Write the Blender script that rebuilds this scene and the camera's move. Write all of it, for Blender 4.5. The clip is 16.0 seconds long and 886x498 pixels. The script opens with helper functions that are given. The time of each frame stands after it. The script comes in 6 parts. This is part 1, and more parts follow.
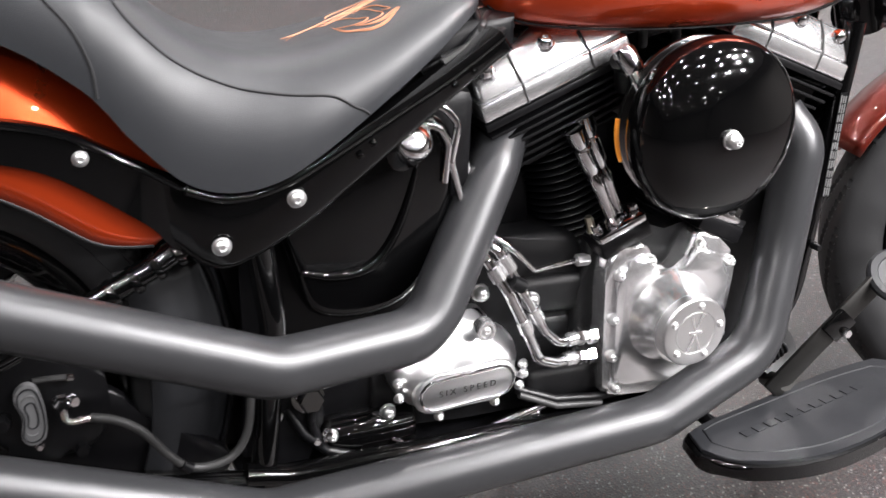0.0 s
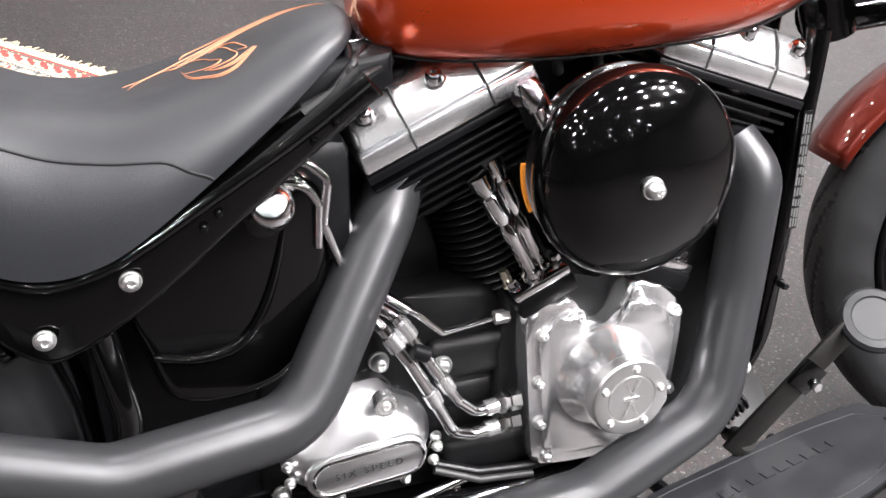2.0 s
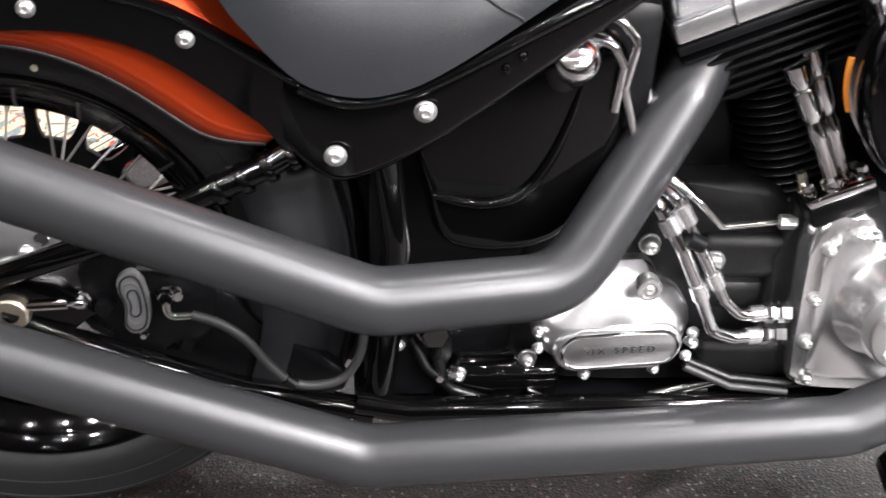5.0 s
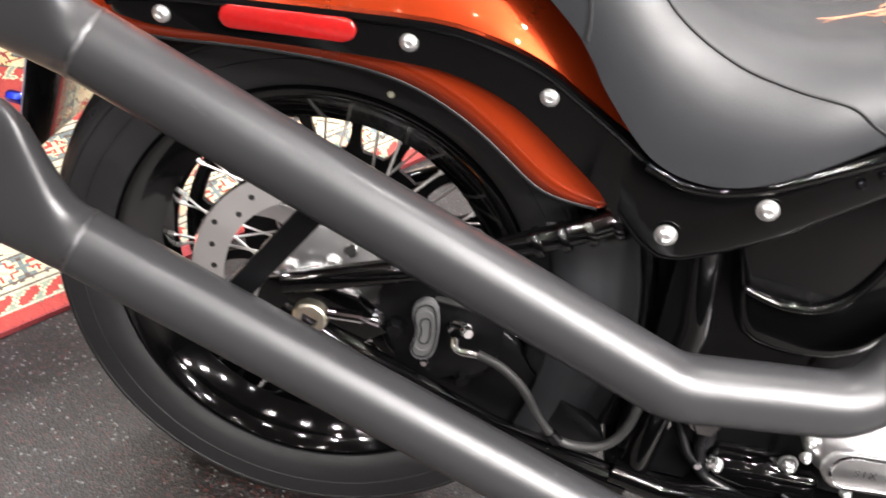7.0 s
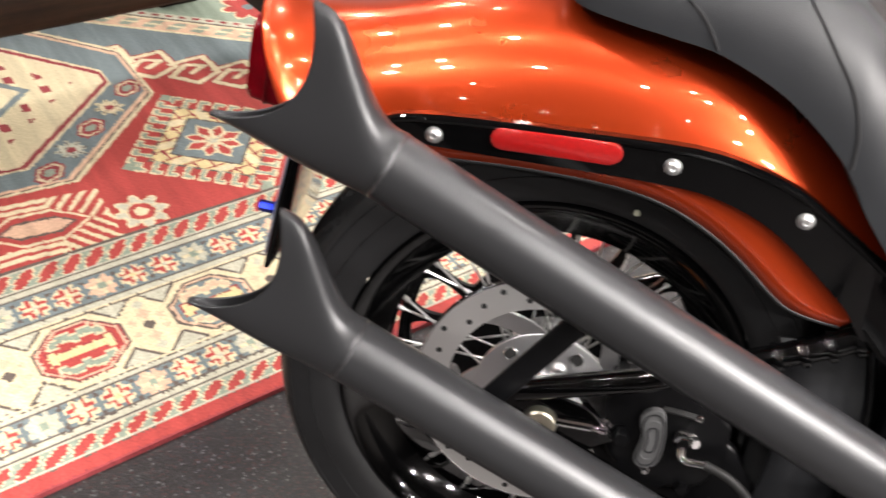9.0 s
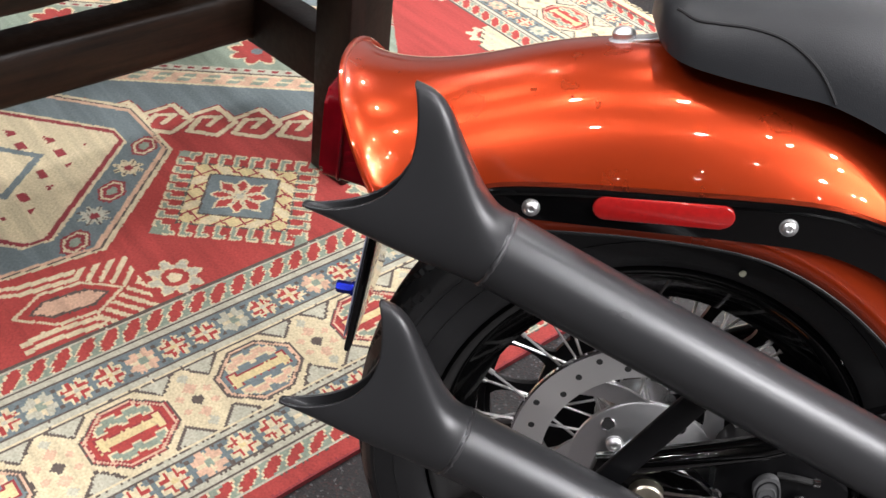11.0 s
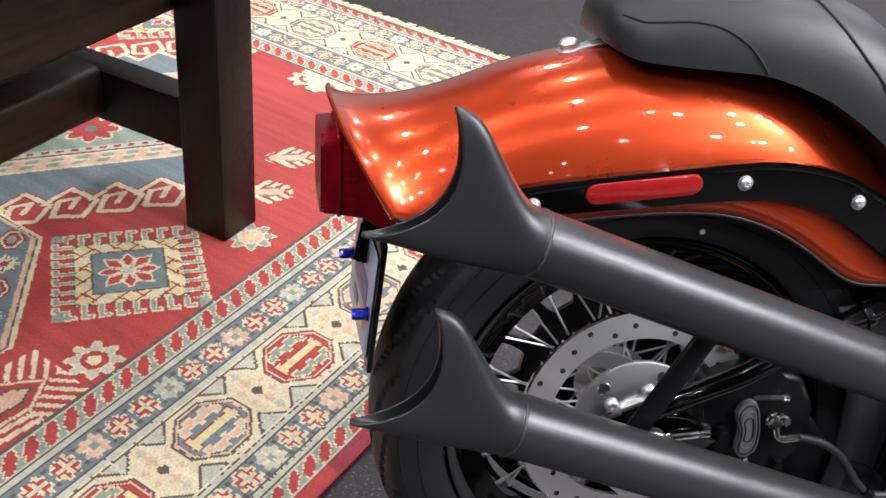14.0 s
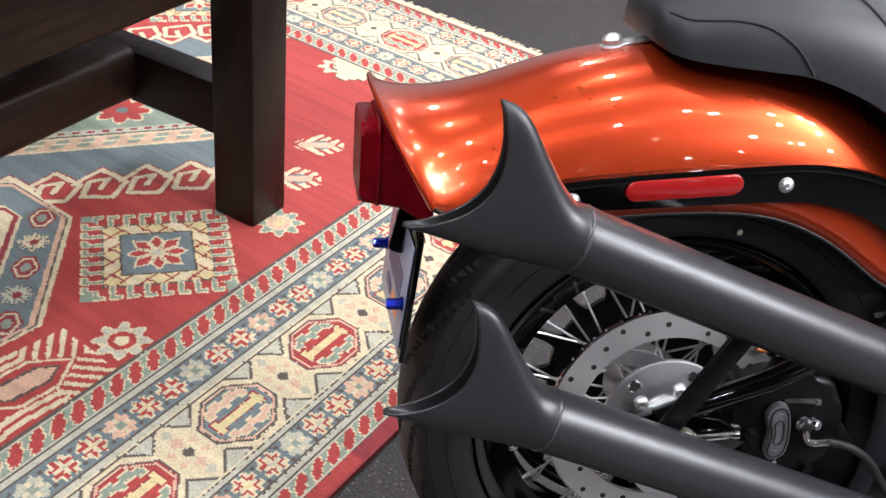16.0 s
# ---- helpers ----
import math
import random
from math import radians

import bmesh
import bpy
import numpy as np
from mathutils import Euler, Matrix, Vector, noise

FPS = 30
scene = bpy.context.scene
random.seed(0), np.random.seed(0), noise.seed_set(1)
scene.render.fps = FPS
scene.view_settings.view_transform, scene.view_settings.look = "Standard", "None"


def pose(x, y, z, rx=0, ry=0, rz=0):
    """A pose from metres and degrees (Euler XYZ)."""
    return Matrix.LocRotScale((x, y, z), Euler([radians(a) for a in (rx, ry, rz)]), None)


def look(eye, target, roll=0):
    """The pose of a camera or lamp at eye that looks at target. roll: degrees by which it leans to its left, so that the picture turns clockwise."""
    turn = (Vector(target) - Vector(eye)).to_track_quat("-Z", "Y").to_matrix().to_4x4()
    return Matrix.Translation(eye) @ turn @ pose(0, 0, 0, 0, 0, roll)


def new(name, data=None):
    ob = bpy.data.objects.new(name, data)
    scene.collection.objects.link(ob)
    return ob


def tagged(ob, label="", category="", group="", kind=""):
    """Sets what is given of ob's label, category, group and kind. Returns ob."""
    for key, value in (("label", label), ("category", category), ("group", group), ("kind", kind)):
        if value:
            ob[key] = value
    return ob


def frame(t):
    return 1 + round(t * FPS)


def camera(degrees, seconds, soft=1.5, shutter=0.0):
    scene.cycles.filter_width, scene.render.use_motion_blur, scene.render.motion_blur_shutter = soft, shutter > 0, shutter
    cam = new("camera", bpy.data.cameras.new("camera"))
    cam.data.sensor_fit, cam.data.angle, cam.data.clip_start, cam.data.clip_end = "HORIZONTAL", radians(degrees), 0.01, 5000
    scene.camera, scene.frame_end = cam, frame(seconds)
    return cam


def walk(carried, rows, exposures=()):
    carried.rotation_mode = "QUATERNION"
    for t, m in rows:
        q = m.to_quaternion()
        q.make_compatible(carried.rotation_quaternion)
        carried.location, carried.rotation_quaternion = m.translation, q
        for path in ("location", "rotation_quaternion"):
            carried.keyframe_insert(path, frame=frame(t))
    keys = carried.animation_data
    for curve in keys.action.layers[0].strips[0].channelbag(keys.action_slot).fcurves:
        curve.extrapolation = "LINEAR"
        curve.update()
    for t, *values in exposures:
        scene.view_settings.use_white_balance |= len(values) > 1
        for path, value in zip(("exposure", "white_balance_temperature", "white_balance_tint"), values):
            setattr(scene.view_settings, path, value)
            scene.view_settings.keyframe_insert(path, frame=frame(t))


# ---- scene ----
cam = camera(44.5, 16.0, 1.5, 0.5)
EXPOSURES = [(0.0, 0.85, 6500, 10), (3.2, 0.9, 6500, 10), (5.5, 0.98, 6550, 10), (6.5, 1.22, 6650, 10), (7.0, 1.3, 6800, 10), (7.5, 1.54, 6900, 10), (8.0, 1.22, 6900, 10), (8.5, 0.95, 6900, 10), (9.0, 0.75, 6850, 10), (11.5, 0.14, 6300, 10), (12.5, 0.08, 6120, 10), (14.2, 0.22, 6150, 10), (16.0, 0.24, 6150, 10)]
PATH = [
    (0, (0.1241, -0.9978, 1.2012), (0.7739, 0.3273, 0.2438), 8.40),
    (0.5, (0.2181, -0.9363, 1.2082), (0.8319, 0.3801, 0.2156), 8.00),
    (1, (0.3047, -0.8902, 1.2162), (0.8802, 0.4328, 0.2077), 7.90),
    (1.5, (0.3529, -0.8613, 1.2144), (0.9095, 0.4578, 0.1910), 6.10),
    (2, (0.3758, -0.8622, 1.2232), (0.9331, 0.4542, 0.1954), 5.10),
    (2.5, (0.3714, -0.8725, 1.2091), (0.9321, 0.4190, 0.1531), 5.20),
    (3, (0.3464, -0.8758, 1.1924), (0.8239, 0.4019, 0.0801), 5.30),
    (3.2, (0.3332, -0.8756, 1.1880), (0.7930, 0.4017, 0.0678), 5.50),
    (5.3, (0.335, -0.849, 1.163), (0.475, 0.621, -0.186), 6.2),
    (5.5, (0.322, -0.844, 1.171), (0.425, 0.615, -0.192), 6.6),
    (6, (0.295, -0.843, 1.181), (0.287, 0.606, -0.197), 7.0),
    (6.5, (0.261, -0.845, 1.17), (0.162, 0.621, -0.186), 8.0),
    (7, (0.164, -0.84, 1.186), (0.101, 0.649, -0.147), 10.6),
    (7.5, (0.068, -0.846, 1.195), (0.021, 0.662, -0.119), 10.7),
    (8, (-0.002, -0.865, 1.202), (-0.063, 0.688, -0.056), 10.0),
    (8.5, (-0.043, -0.898, 1.205), (-0.088, 0.697, -0.001), 11.0),
    (9, (-0.062, -0.897, 1.203), (-0.199, 0.682, -0.017), 10.2),
    (9.2, (-0.073, -0.894, 1.195), (-0.262, 0.698, -0.001), 9.3),
    (11.3, (-0.218, -0.823, 1.201), (-0.272, 0.779, 0.005), 6.4),
    (11.5, (-0.242, -0.833, 1.202), (-0.212, 0.782, 0.022), 6.1),
    (12, (-0.352, -0.884, 1.213), (-0.093, 0.753, 0.094), 3.9),
    (12.5, (-0.409, -0.918, 1.212), (-0.062, 0.718, 0.116), 3.9),
    (13, (-0.433, -0.927, 1.212), (-0.077, 0.711, 0.12), 4.8),
    (13.5, (-0.443, -0.928, 1.215), (-0.095, 0.71, 0.121), 4.8),
    (14, (-0.451, -0.925, 1.216), (-0.115, 0.71, 0.115), 5.2),
    (14.5, (-0.46, -0.93, 1.217), (-0.139, 0.712, 0.121), 5.6),
    (15, (-0.465, -0.933, 1.214), (-0.148, 0.709, 0.116), 5.9),
    (15.5, (-0.47, -0.927, 1.216), (-0.155, 0.712, 0.115), 6.0),
    (16, (-0.473, -0.921, 1.214), (-0.166, 0.71, 0.097), 6.5),
]
walk(cam, [(t, look(eye, target, roll)) for t, eye, target, roll in PATH], EXPOSURES)

# ---- light: a showroom hall with rows of ceiling lamps ----
world = bpy.data.worlds.new("hall_air")
scene.world = world
world.use_nodes = True
world.node_tree.nodes["Background"].inputs[0].default_value = (0.9, 0.95, 1.0, 1)
world.node_tree.nodes["Background"].inputs[1].default_value = 0.02
# unseen lamps set by the highlights; the first is added fill for the rug
LAMPS = [(-2.3, -2.2, 38, 0.14), (-1.4, -2.2, 14, 0.1), (-0.5, -2.1, 5, 0.1), (0.4, -2.2, 4, 0.1), (1.25, -1.9, 5, 0.1), (1.95, -1.7, 12, 0.12), (2.3, -2.3, 16, 0.12), (2.55, -1.5, 28, 0.12), (3.0, -1.6, 64, 0.12), (3.4, -2.2, 84, 0.12), (3.6, -1.4, 90, 0.12), (4.3, -1.8, 110, 0.12), (2.3, -3.6, 32, 0.14), (3.4, -3.6, 75, 0.14), (4.4, -3.4, 75, 0.14)]
LAMPS += [(-2.6 + 0.9 * k, -0.5 - 0.08 * (k % 2), p, 0.1) for k, p in enumerate((10, 10, 6, 5, 8, 20, 32, 32))]
# north side: unseen fill added for saddle, rug, far floor and wall
LAMPS += [(-1.6, 0.6, 8, 0.1), (0.0, 0.9, 8, 0.1), (1.6, 0.8, 22, 0.1), (-3.2, 1.2, 56, 0.16), (-2.0, 3.2, 28, 0.14), (0.0, 3.2, 22, 0.14), (2.0, 3.2, 34, 0.14), (4.2, 3.2, 50, 0.14), (5.2, 4.3, 95, 0.3), (1.2, 4.3, 40, 0.2)]
LAMPS += [(x + 0.25 * (k % 2), y, p, 0.07) for k, y in enumerate((-5.6, -3.7, -1.7, 1.7)) for x, p in ((-3.0, 5), (-1.45, 4), (0.95, 2.5), (2.9, 12))]
LAMPS += [(x + 0.7 * (k % 2), y, 4 if x < 2 else 14, 0.09) for k, y in enumerate((-7.0, -8.8, -11.0)) for x in (-3.6, -2.1, -0.4, 1.1, 2.7, 4.3)]


# ---- materials ----
def mat(name, color, rough=0.5, metal=0.0, coat=0.0, vary=0.12, scale=6.0, grain=0.0, grain_scale=400.0, rough_vary=0.08, coat_rough=0.04, ior=1.45, trans=0.0):
    m = bpy.data.materials.new(name)
    m.use_nodes = True
    nt = m.node_tree
    b = nt.nodes["Principled BSDF"]
    co = nt.nodes.new("ShaderNodeTexCoord")
    n1 = nt.nodes.new("ShaderNodeTexNoise")
    n1.inputs["Scale"].default_value, n1.inputs["Detail"].default_value = scale, 5
    nt.links.new(co.outputs["Object"], n1.inputs["Vector"])
    mix = nt.nodes.new("ShaderNodeMix")
    mix.data_type = "RGBA"
    mix.inputs[6].default_value = (*[c * (1 - vary) for c in color], 1)
    mix.inputs[7].default_value = (*[min(1, c * (1 + vary)) for c in color], 1)
    nt.links.new(n1.outputs["Fac"], mix.inputs[0])
    nt.links.new(mix.outputs[2], b.inputs["Base Color"])
    n2 = nt.nodes.new("ShaderNodeTexNoise")
    n2.inputs["Scale"].default_value, n2.inputs["Detail"].default_value = scale * 7, 6
    nt.links.new(co.outputs["Object"], n2.inputs["Vector"])
    mr = nt.nodes.new("ShaderNodeMapRange")
    mr.inputs["To Min"].default_value, mr.inputs["To Max"].default_value = max(0.01, rough - rough_vary), min(1, rough + rough_vary)
    nt.links.new(n2.outputs["Fac"], mr.inputs["Value"])
    nt.links.new(mr.outputs[0], b.inputs["Roughness"])
    b.inputs["Metallic"].default_value = metal
    b.inputs["IOR"].default_value = ior
    b.inputs["Coat Weight"].default_value, b.inputs["Coat Roughness"].default_value = coat, coat_rough
    b.inputs["Transmission Weight"].default_value = trans
    if grain:
        n3 = nt.nodes.new("ShaderNodeTexNoise")
        n3.inputs["Scale"].default_value, n3.inputs["Detail"].default_value = grain_scale, 4
        nt.links.new(co.outputs["Object"], n3.inputs["Vector"])
        bp = nt.nodes.new("ShaderNodeBump")
        bp.inputs["Strength"].default_value, bp.inputs["Distance"].default_value = grain, 0.001
        nt.links.new(n3.outputs["Fac"], bp.inputs["Height"])
        nt.links.new(bp.outputs[0], b.inputs["Normal"])
    return m


M = dict(
    paint=mat("orange_paint", (0.52, 0.052, 0.010), 0.28, 0.76, 1.0, 0.05, 3, 0.0, 1400, 0.02, 0.02),
    # the same orange, darkened: the front fender's shade is put into its colour
    paint_shaded=mat("shaded_orange_paint", (0.11, 0.009, 0.003), 0.33, 0.5, 1.0, 0.06, 3, 0.05, 900, 0.03, 0.03),
    black=mat("gloss_black", (0.0012, 0.0012, 0.0013), 0.06, 0.0, 0.0, 0.2, 8, 0.10, 55, 0.04, 0.03, 1.5),
    satin=mat("satin_black", (0.0025, 0.0025, 0.003), 0.36, 0.0, 0.0, 0.25, 12, 0.1, 700, ior=1.33),
    wrinkle=mat("wrinkle_black", (0.004, 0.004, 0.0045), 0.42, 0.05, 0.0, 0.2, 15, 0.5, 900, ior=1.38),
    pipe=mat("matt_black_coating", (0.027, 0.0274, 0.0292), 0.32, 0.25, 0.10, 0.12, 5, 0.14, 1500, 0.04, 0.2, 1.38),
    chrome=mat("chrome", (0.86, 0.86, 0.87), 0.07, 1.0, 0.0, 0.03, 9, 0.0, 400, 0.03),
    polished=mat("polished_aluminium", (0.92, 0.92, 0.94), 0.22, 0.94, 0.0, 0.10, 18, 0.16, 45, 0.07),
    brushed=mat("brushed_aluminium", (0.72, 0.72, 0.72), 0.33, 1.0, 0.0, 0.08, 20, 0.12, 600, 0.06),
    steel=mat("brake_steel", (0.78, 0.77, 0.76), 0.33, 0.86, 0.0, 0.05, 16, 0.0, 700, 0.015),
    dull_steel=mat("dull_steel", (0.30, 0.29, 0.28), 0.35, 1.0, 0.0, 0.15, 16, 0.1, 700, 0.08),
    pedal=mat("worn_dark_steel", (0.055, 0.054, 0.052), 0.42, 1.0, 0.0, 0.25, 20, 0.15, 500, 0.1),
    weld=mat("weld_steel", (0.115, 0.115, 0.12), 0.38, 0.9, 0.0, 0.3, 90, 0.2, 900),
    bolt=mat("bright_zinc", (0.88, 0.88, 0.88), 0.36, 1.0, 0.0, 0.1, 60, 0.05, 800),
    cover=mat("grey_cover_plastic", (0.105, 0.105, 0.108), 0.5, 0.0, 0.0, 0.1, 30),
    cast=mat("bright_cast_aluminium", (0.86, 0.86, 0.87), 0.32, 1.0, 0.0, 0.05, 14, 0.05, 700, 0.05),
    zinc=mat("yellow_zinc", (0.72, 0.67, 0.54), 0.33, 1.0, 0.0, 0.12, 30),
    leather=mat("black_leather", (0.0150, 0.0160, 0.0182), 0.43, 0.0, 0.0, 0.12, 5, 0.24, 900, 0.07, ior=1.45),
    thread=mat("grey_thread", (0.010, 0.010, 0.011), 0.8),
    silk=mat("orange_silk_thread", (0.45, 0.19, 0.10), 0.6, 0, 0, 0.3, 60),
    rubber=mat("tyre_rubber", (0.0062, 0.0062, 0.0070), 0.58, 0.0, 0.0, 0.25, 10, 0.25, 500, 0.1),
    plastic=mat("grey_black_plastic", (0.009, 0.0095, 0.011), 0.46, 0.0, 0.0, 0.12, 6, 0.2, 900, ior=1.4),
    hose=mat("rubber_hose", (0.022, 0.022, 0.022), 0.5, 0, 0, 0.15, 40),
    red=mat("red_lens", (0.15, 0.002, 0.006), 0.22, 0.0, 0.0, 0.6, 34, 0.0, 400, 0.04, ior=1.25),
    reflector=mat("red_reflector", (0.24, 0.007, 0.007), 0.14, 0.0, 0.6, 0.25, 260, 0.15, 1400),
    amber=mat("amber_reflection", (0.75, 0.26, 0.03), 0.35),
    blue=mat("blue_anodised", (0.008, 0.02, 0.33), 0.2, 0.8, 0.5),
    plate=mat("plate_face", (0.26, 0.28, 0.36), 0.35, 0.0, 0.3, 0.15, 12),
    plate_dark=mat("plate_print", (0.08, 0.09, 0.16), 0.4),
    orange_print=mat("orange_print", (0.75, 0.25, 0.06), 0.4),
    label=mat("paper_label", (0.10, 0.10, 0.10), 0.5),
    print=mat("label_print", (0.012, 0.012, 0.012), 0.6),
    paint_dot=mat("pale_paint_mark", (0.42, 0.42, 0.32), 0.6, 0, 0, 0.2, 200),
    orange_clip=mat("orange_clip", (0.55, 0.17, 0.04), 0.4),
)


# ---- mesh helpers ----
def part(name, bm, material, parent=None, label="", sharp=32.0):
    bmesh.ops.recalc_face_normals(bm, faces=bm.faces[:])
    me = bpy.data.meshes.new(name)
    bm.to_mesh(me)
    bm.free()
    me.shade_smooth()
    me.set_sharp_from_angle(angle=radians(sharp))
    for m in material if isinstance(material, (list, tuple)) else [material]:
        me.materials.append(m)
    ob = new(name, me)
    ob.parent = parent
    return tagged(ob, label)


def R(x, right, z):
    """A point of the motorcycle: ahead of the rear axle, to its right, above the ground."""
    return Vector((x, -right, z))


def frame_of(d):
    d = d.normalized()
    a = Vector((0, 0, 1)) if abs(d.z) < 0.9 else Vector((1, 0, 0))
    u = d.cross(a).normalized()
    return u, d.cross(u).normalized()


def fillet(pts, rad, n=7):
    """Rounds the corners of a polyline; rad is one radius or one for each inner corner."""
    pts = [Vector(p) for p in pts]
    out = [pts[0]]
    for i in range(1, len(pts) - 1):
        r = rad[i - 1] if isinstance(rad, (list, tuple)) else rad
        a, b, c = pts[i - 1], pts[i], pts[i + 1]
        u, v = (a - b), (c - b)
        half = u.angle(v) / 2
        t = min(r / math.tan(half), 0.48 * u.length, 0.48 * v.length) if half > 0.01 else 0
        p, q = b + u.normalized() * t, b + v.normalized() * t
        for k in range(n + 1):
            s = k / n
            out.append((1 - s) ** 2 * p + 2 * s * (1 - s) * b + s * s * q)
    return out + [pts[-1]]


def sweep(bm, pts, r, seg=16, caps=True, flat=1.0):
    """A tube along points; r is a radius or one for each point."""
    pts = [Vector(p) for p in pts]
    rs = r if isinstance(r, (list, tuple)) else [r] * len(pts)
    d0 = (pts[1] - pts[0])
    u, v = frame_of(d0)
    rings, prev = [], d0.normalized()
    for i, p in enumerate(pts):
        d = (pts[min(i + 1, len(pts) - 1)] - pts[max(i - 1, 0)]).normalized()
        q = prev.rotation_difference(d)
        u, v, prev = q @ u, q @ v, d
        rings.append([bm.verts.new(p + rs[i] * (math.cos(a) * u + flat * math.sin(a) * v)) for a in [2 * math.pi * k / seg for k in range(seg)]])
    for a, b in zip(rings, rings[1:]):
        for k in range(seg):
            bm.faces.new((a[k], a[(k + 1) % seg], b[(k + 1) % seg], b[k]))
    if caps:
        bm.faces.new(rings[0][::-1])
        bm.faces.new(rings[-1])
    return bm


def tube(pts, r, rad=0.0, seg=16, n=7, caps=True):
    return sweep(bmesh.new(), fillet(pts, rad, n) if rad else pts, r, seg, caps)


def lathe(bm, profile, center, axis, seg=32, closed=False):
    """Turns (radius, height) pairs about an axis."""
    c, ax = Vector(center), Vector(axis).normalized()
    u, v = frame_of(ax)
    rings = []
    for r, h in profile:
        if r < 1e-6:
            rings.append([bm.verts.new(c + ax * h)])
        else:
            rings.append([bm.verts.new(c + ax * h + r * (math.cos(a) * u + math.sin(a) * v)) for a in [2 * math.pi * k / seg for k in range(seg)]])
    pairs = list(zip(rings, rings[1:])) + ([(rings[-1], rings[0])] if closed else [])
    for a, b in pairs:
        for k in range(seg):
            j = (k + 1) % seg
            if len(a) == 1 and len(b) > 1:
                bm.faces.new((a[0], b[j], b[k]))
            elif len(b) == 1 and len(a) > 1:
                bm.faces.new((a[k], a[j], b[0]))
            elif len(a) > 1:
                bm.faces.new((a[k], a[j], b[j], b[k]))
    return bm


def slab(bm, outline, right0, right1, bevel=0.003, segs=2):
    """A plate in the motorcycle's side view: outline of (x, z), from right0 to right1, with bevelled edges."""
    a = [bm.verts.new(R(x, right0, z)) for x, z in outline]
    b = [bm.verts.new(R(x, right1, z)) for x, z in outline]
    n = len(a)
    fs = [bm.faces.new(a), bm.faces.new(b[::-1])] + [bm.faces.new((a[i], b[i], b[(i + 1) % n], a[(i + 1) % n])) for i in range(n)]
    if bevel:
        es = set(fs[0].edges) | set(fs[1].edges)
        bmesh.ops.bevel(bm, geom=list(es), offset=bevel, segments=segs, affect="EDGES", profile=0.5)
    return bm


def pillow(bm, outline, right0, right1, rad, n=4):
    """A plate in the side view whose outer rim is rounded by rad; the outline turns one way round and has no doubled points."""
    p = np.array(outline, float)
    e = np.roll(p, -1, 0) - np.roll(p, 1, 0)
    area = 0.5 * np.sum(p[:, 0] * np.roll(p[:, 1], -1) - np.roll(p[:, 0], -1) * p[:, 1])
    inward = np.stack([-e[:, 1], e[:, 0]], 1) / np.maximum(np.linalg.norm(e, axis=1), 1e-6)[:, None] * (1 if area > 0 else -1)
    out = 1 if right1 > right0 else -1
    rows = [[R(x, right0, z) for x, z in p]]
    for k in range(n + 1):
        a = math.pi / 2 * k / n
        rows.append([R(x, right1 - out * rad * (1 - math.sin(a)), z) for x, z in p + inward * rad * (1 - math.cos(a))])
    vr = grid_surface(bm, rows, True)
    bm.faces.new(vr[0])
    bm.faces.new(vr[-1][::-1])
    return bm


def smooth_line(pts, n=4, closed=False):
    """Catmull-Rom through points of any dimension."""
    p = [np.array(q, float) for q in pts]
    k = len(p)
    out = []
    for i in range(k if closed else k - 1):
        a, b, c, d = (p[(i - 1) % k], p[i], p[(i + 1) % k], p[(i + 2) % k]) if closed else (p[max(i - 1, 0)], p[i], p[i + 1], p[min(i + 2, k - 1)])
        for s in np.arange(n) / n:
            out.append(0.5 * (2 * b + (c - a) * s + (2 * a - 5 * b + 4 * c - d) * s * s + (3 * b - a - 3 * c + d) * s ** 3))
    return [tuple(q) for q in (out if closed else out + [p[-1]])]


def block(bm, center, half, axes=None, bevel=0.004, taper=(1, 1), segs=2):
    """A box with bevelled edges in the given axes; taper narrows its top."""
    e = axes or (Vector((1, 0, 0)), Vector((0, 1, 0)), Vector((0, 0, 1)))
    c = Vector(center)
    vs = {}
    for i in (-1, 1):
        for j in (-1, 1):
            for k in (-1, 1):
                tx, ty = (taper if k > 0 else (1, 1))
                vs[i, j, k] = bm.verts.new(c + e[0] * i * half[0] * tx + e[1] * j * half[1] * ty + e[2] * k * half[2])
    quads = [[(-1, -1, -1), (-1, 1, -1), (1, 1, -1), (1, -1, -1)], [(-1, -1, 1), (1, -1, 1), (1, 1, 1), (-1, 1, 1)], [(-1, -1, -1), (1, -1, -1), (1, -1, 1), (-1, -1, 1)], [(-1, 1, -1), (-1, 1, 1), (1, 1, 1), (1, 1, -1)], [(-1, -1, -1), (-1, -1, 1), (-1, 1, 1), (-1, 1, -1)], [(1, -1, -1), (1, 1, -1), (1, 1, 1), (1, -1, 1)]]
    fs = [bm.faces.new([vs[q] for q in f]) for f in quads]
    if bevel:
        bmesh.ops.bevel(bm, geom=list({e2 for f in fs for e2 in f.edges}), offset=bevel, segments=segs, affect="EDGES", profile=0.5)
    return bm


def grid_surface(bm, rows, closed=False):
    """Faces over rows of points."""
    vr = [[bm.verts.new(p) for p in row] for row in rows]
    for a, b in zip(vr, vr[1:]):
        n = len(a)
        for k in range(n if closed else n - 1):
            bm.faces.new((a[k], a[(k + 1) % n], b[(k + 1) % n], b[k]))
    return vr


OUT = Vector((0, -1, 0))


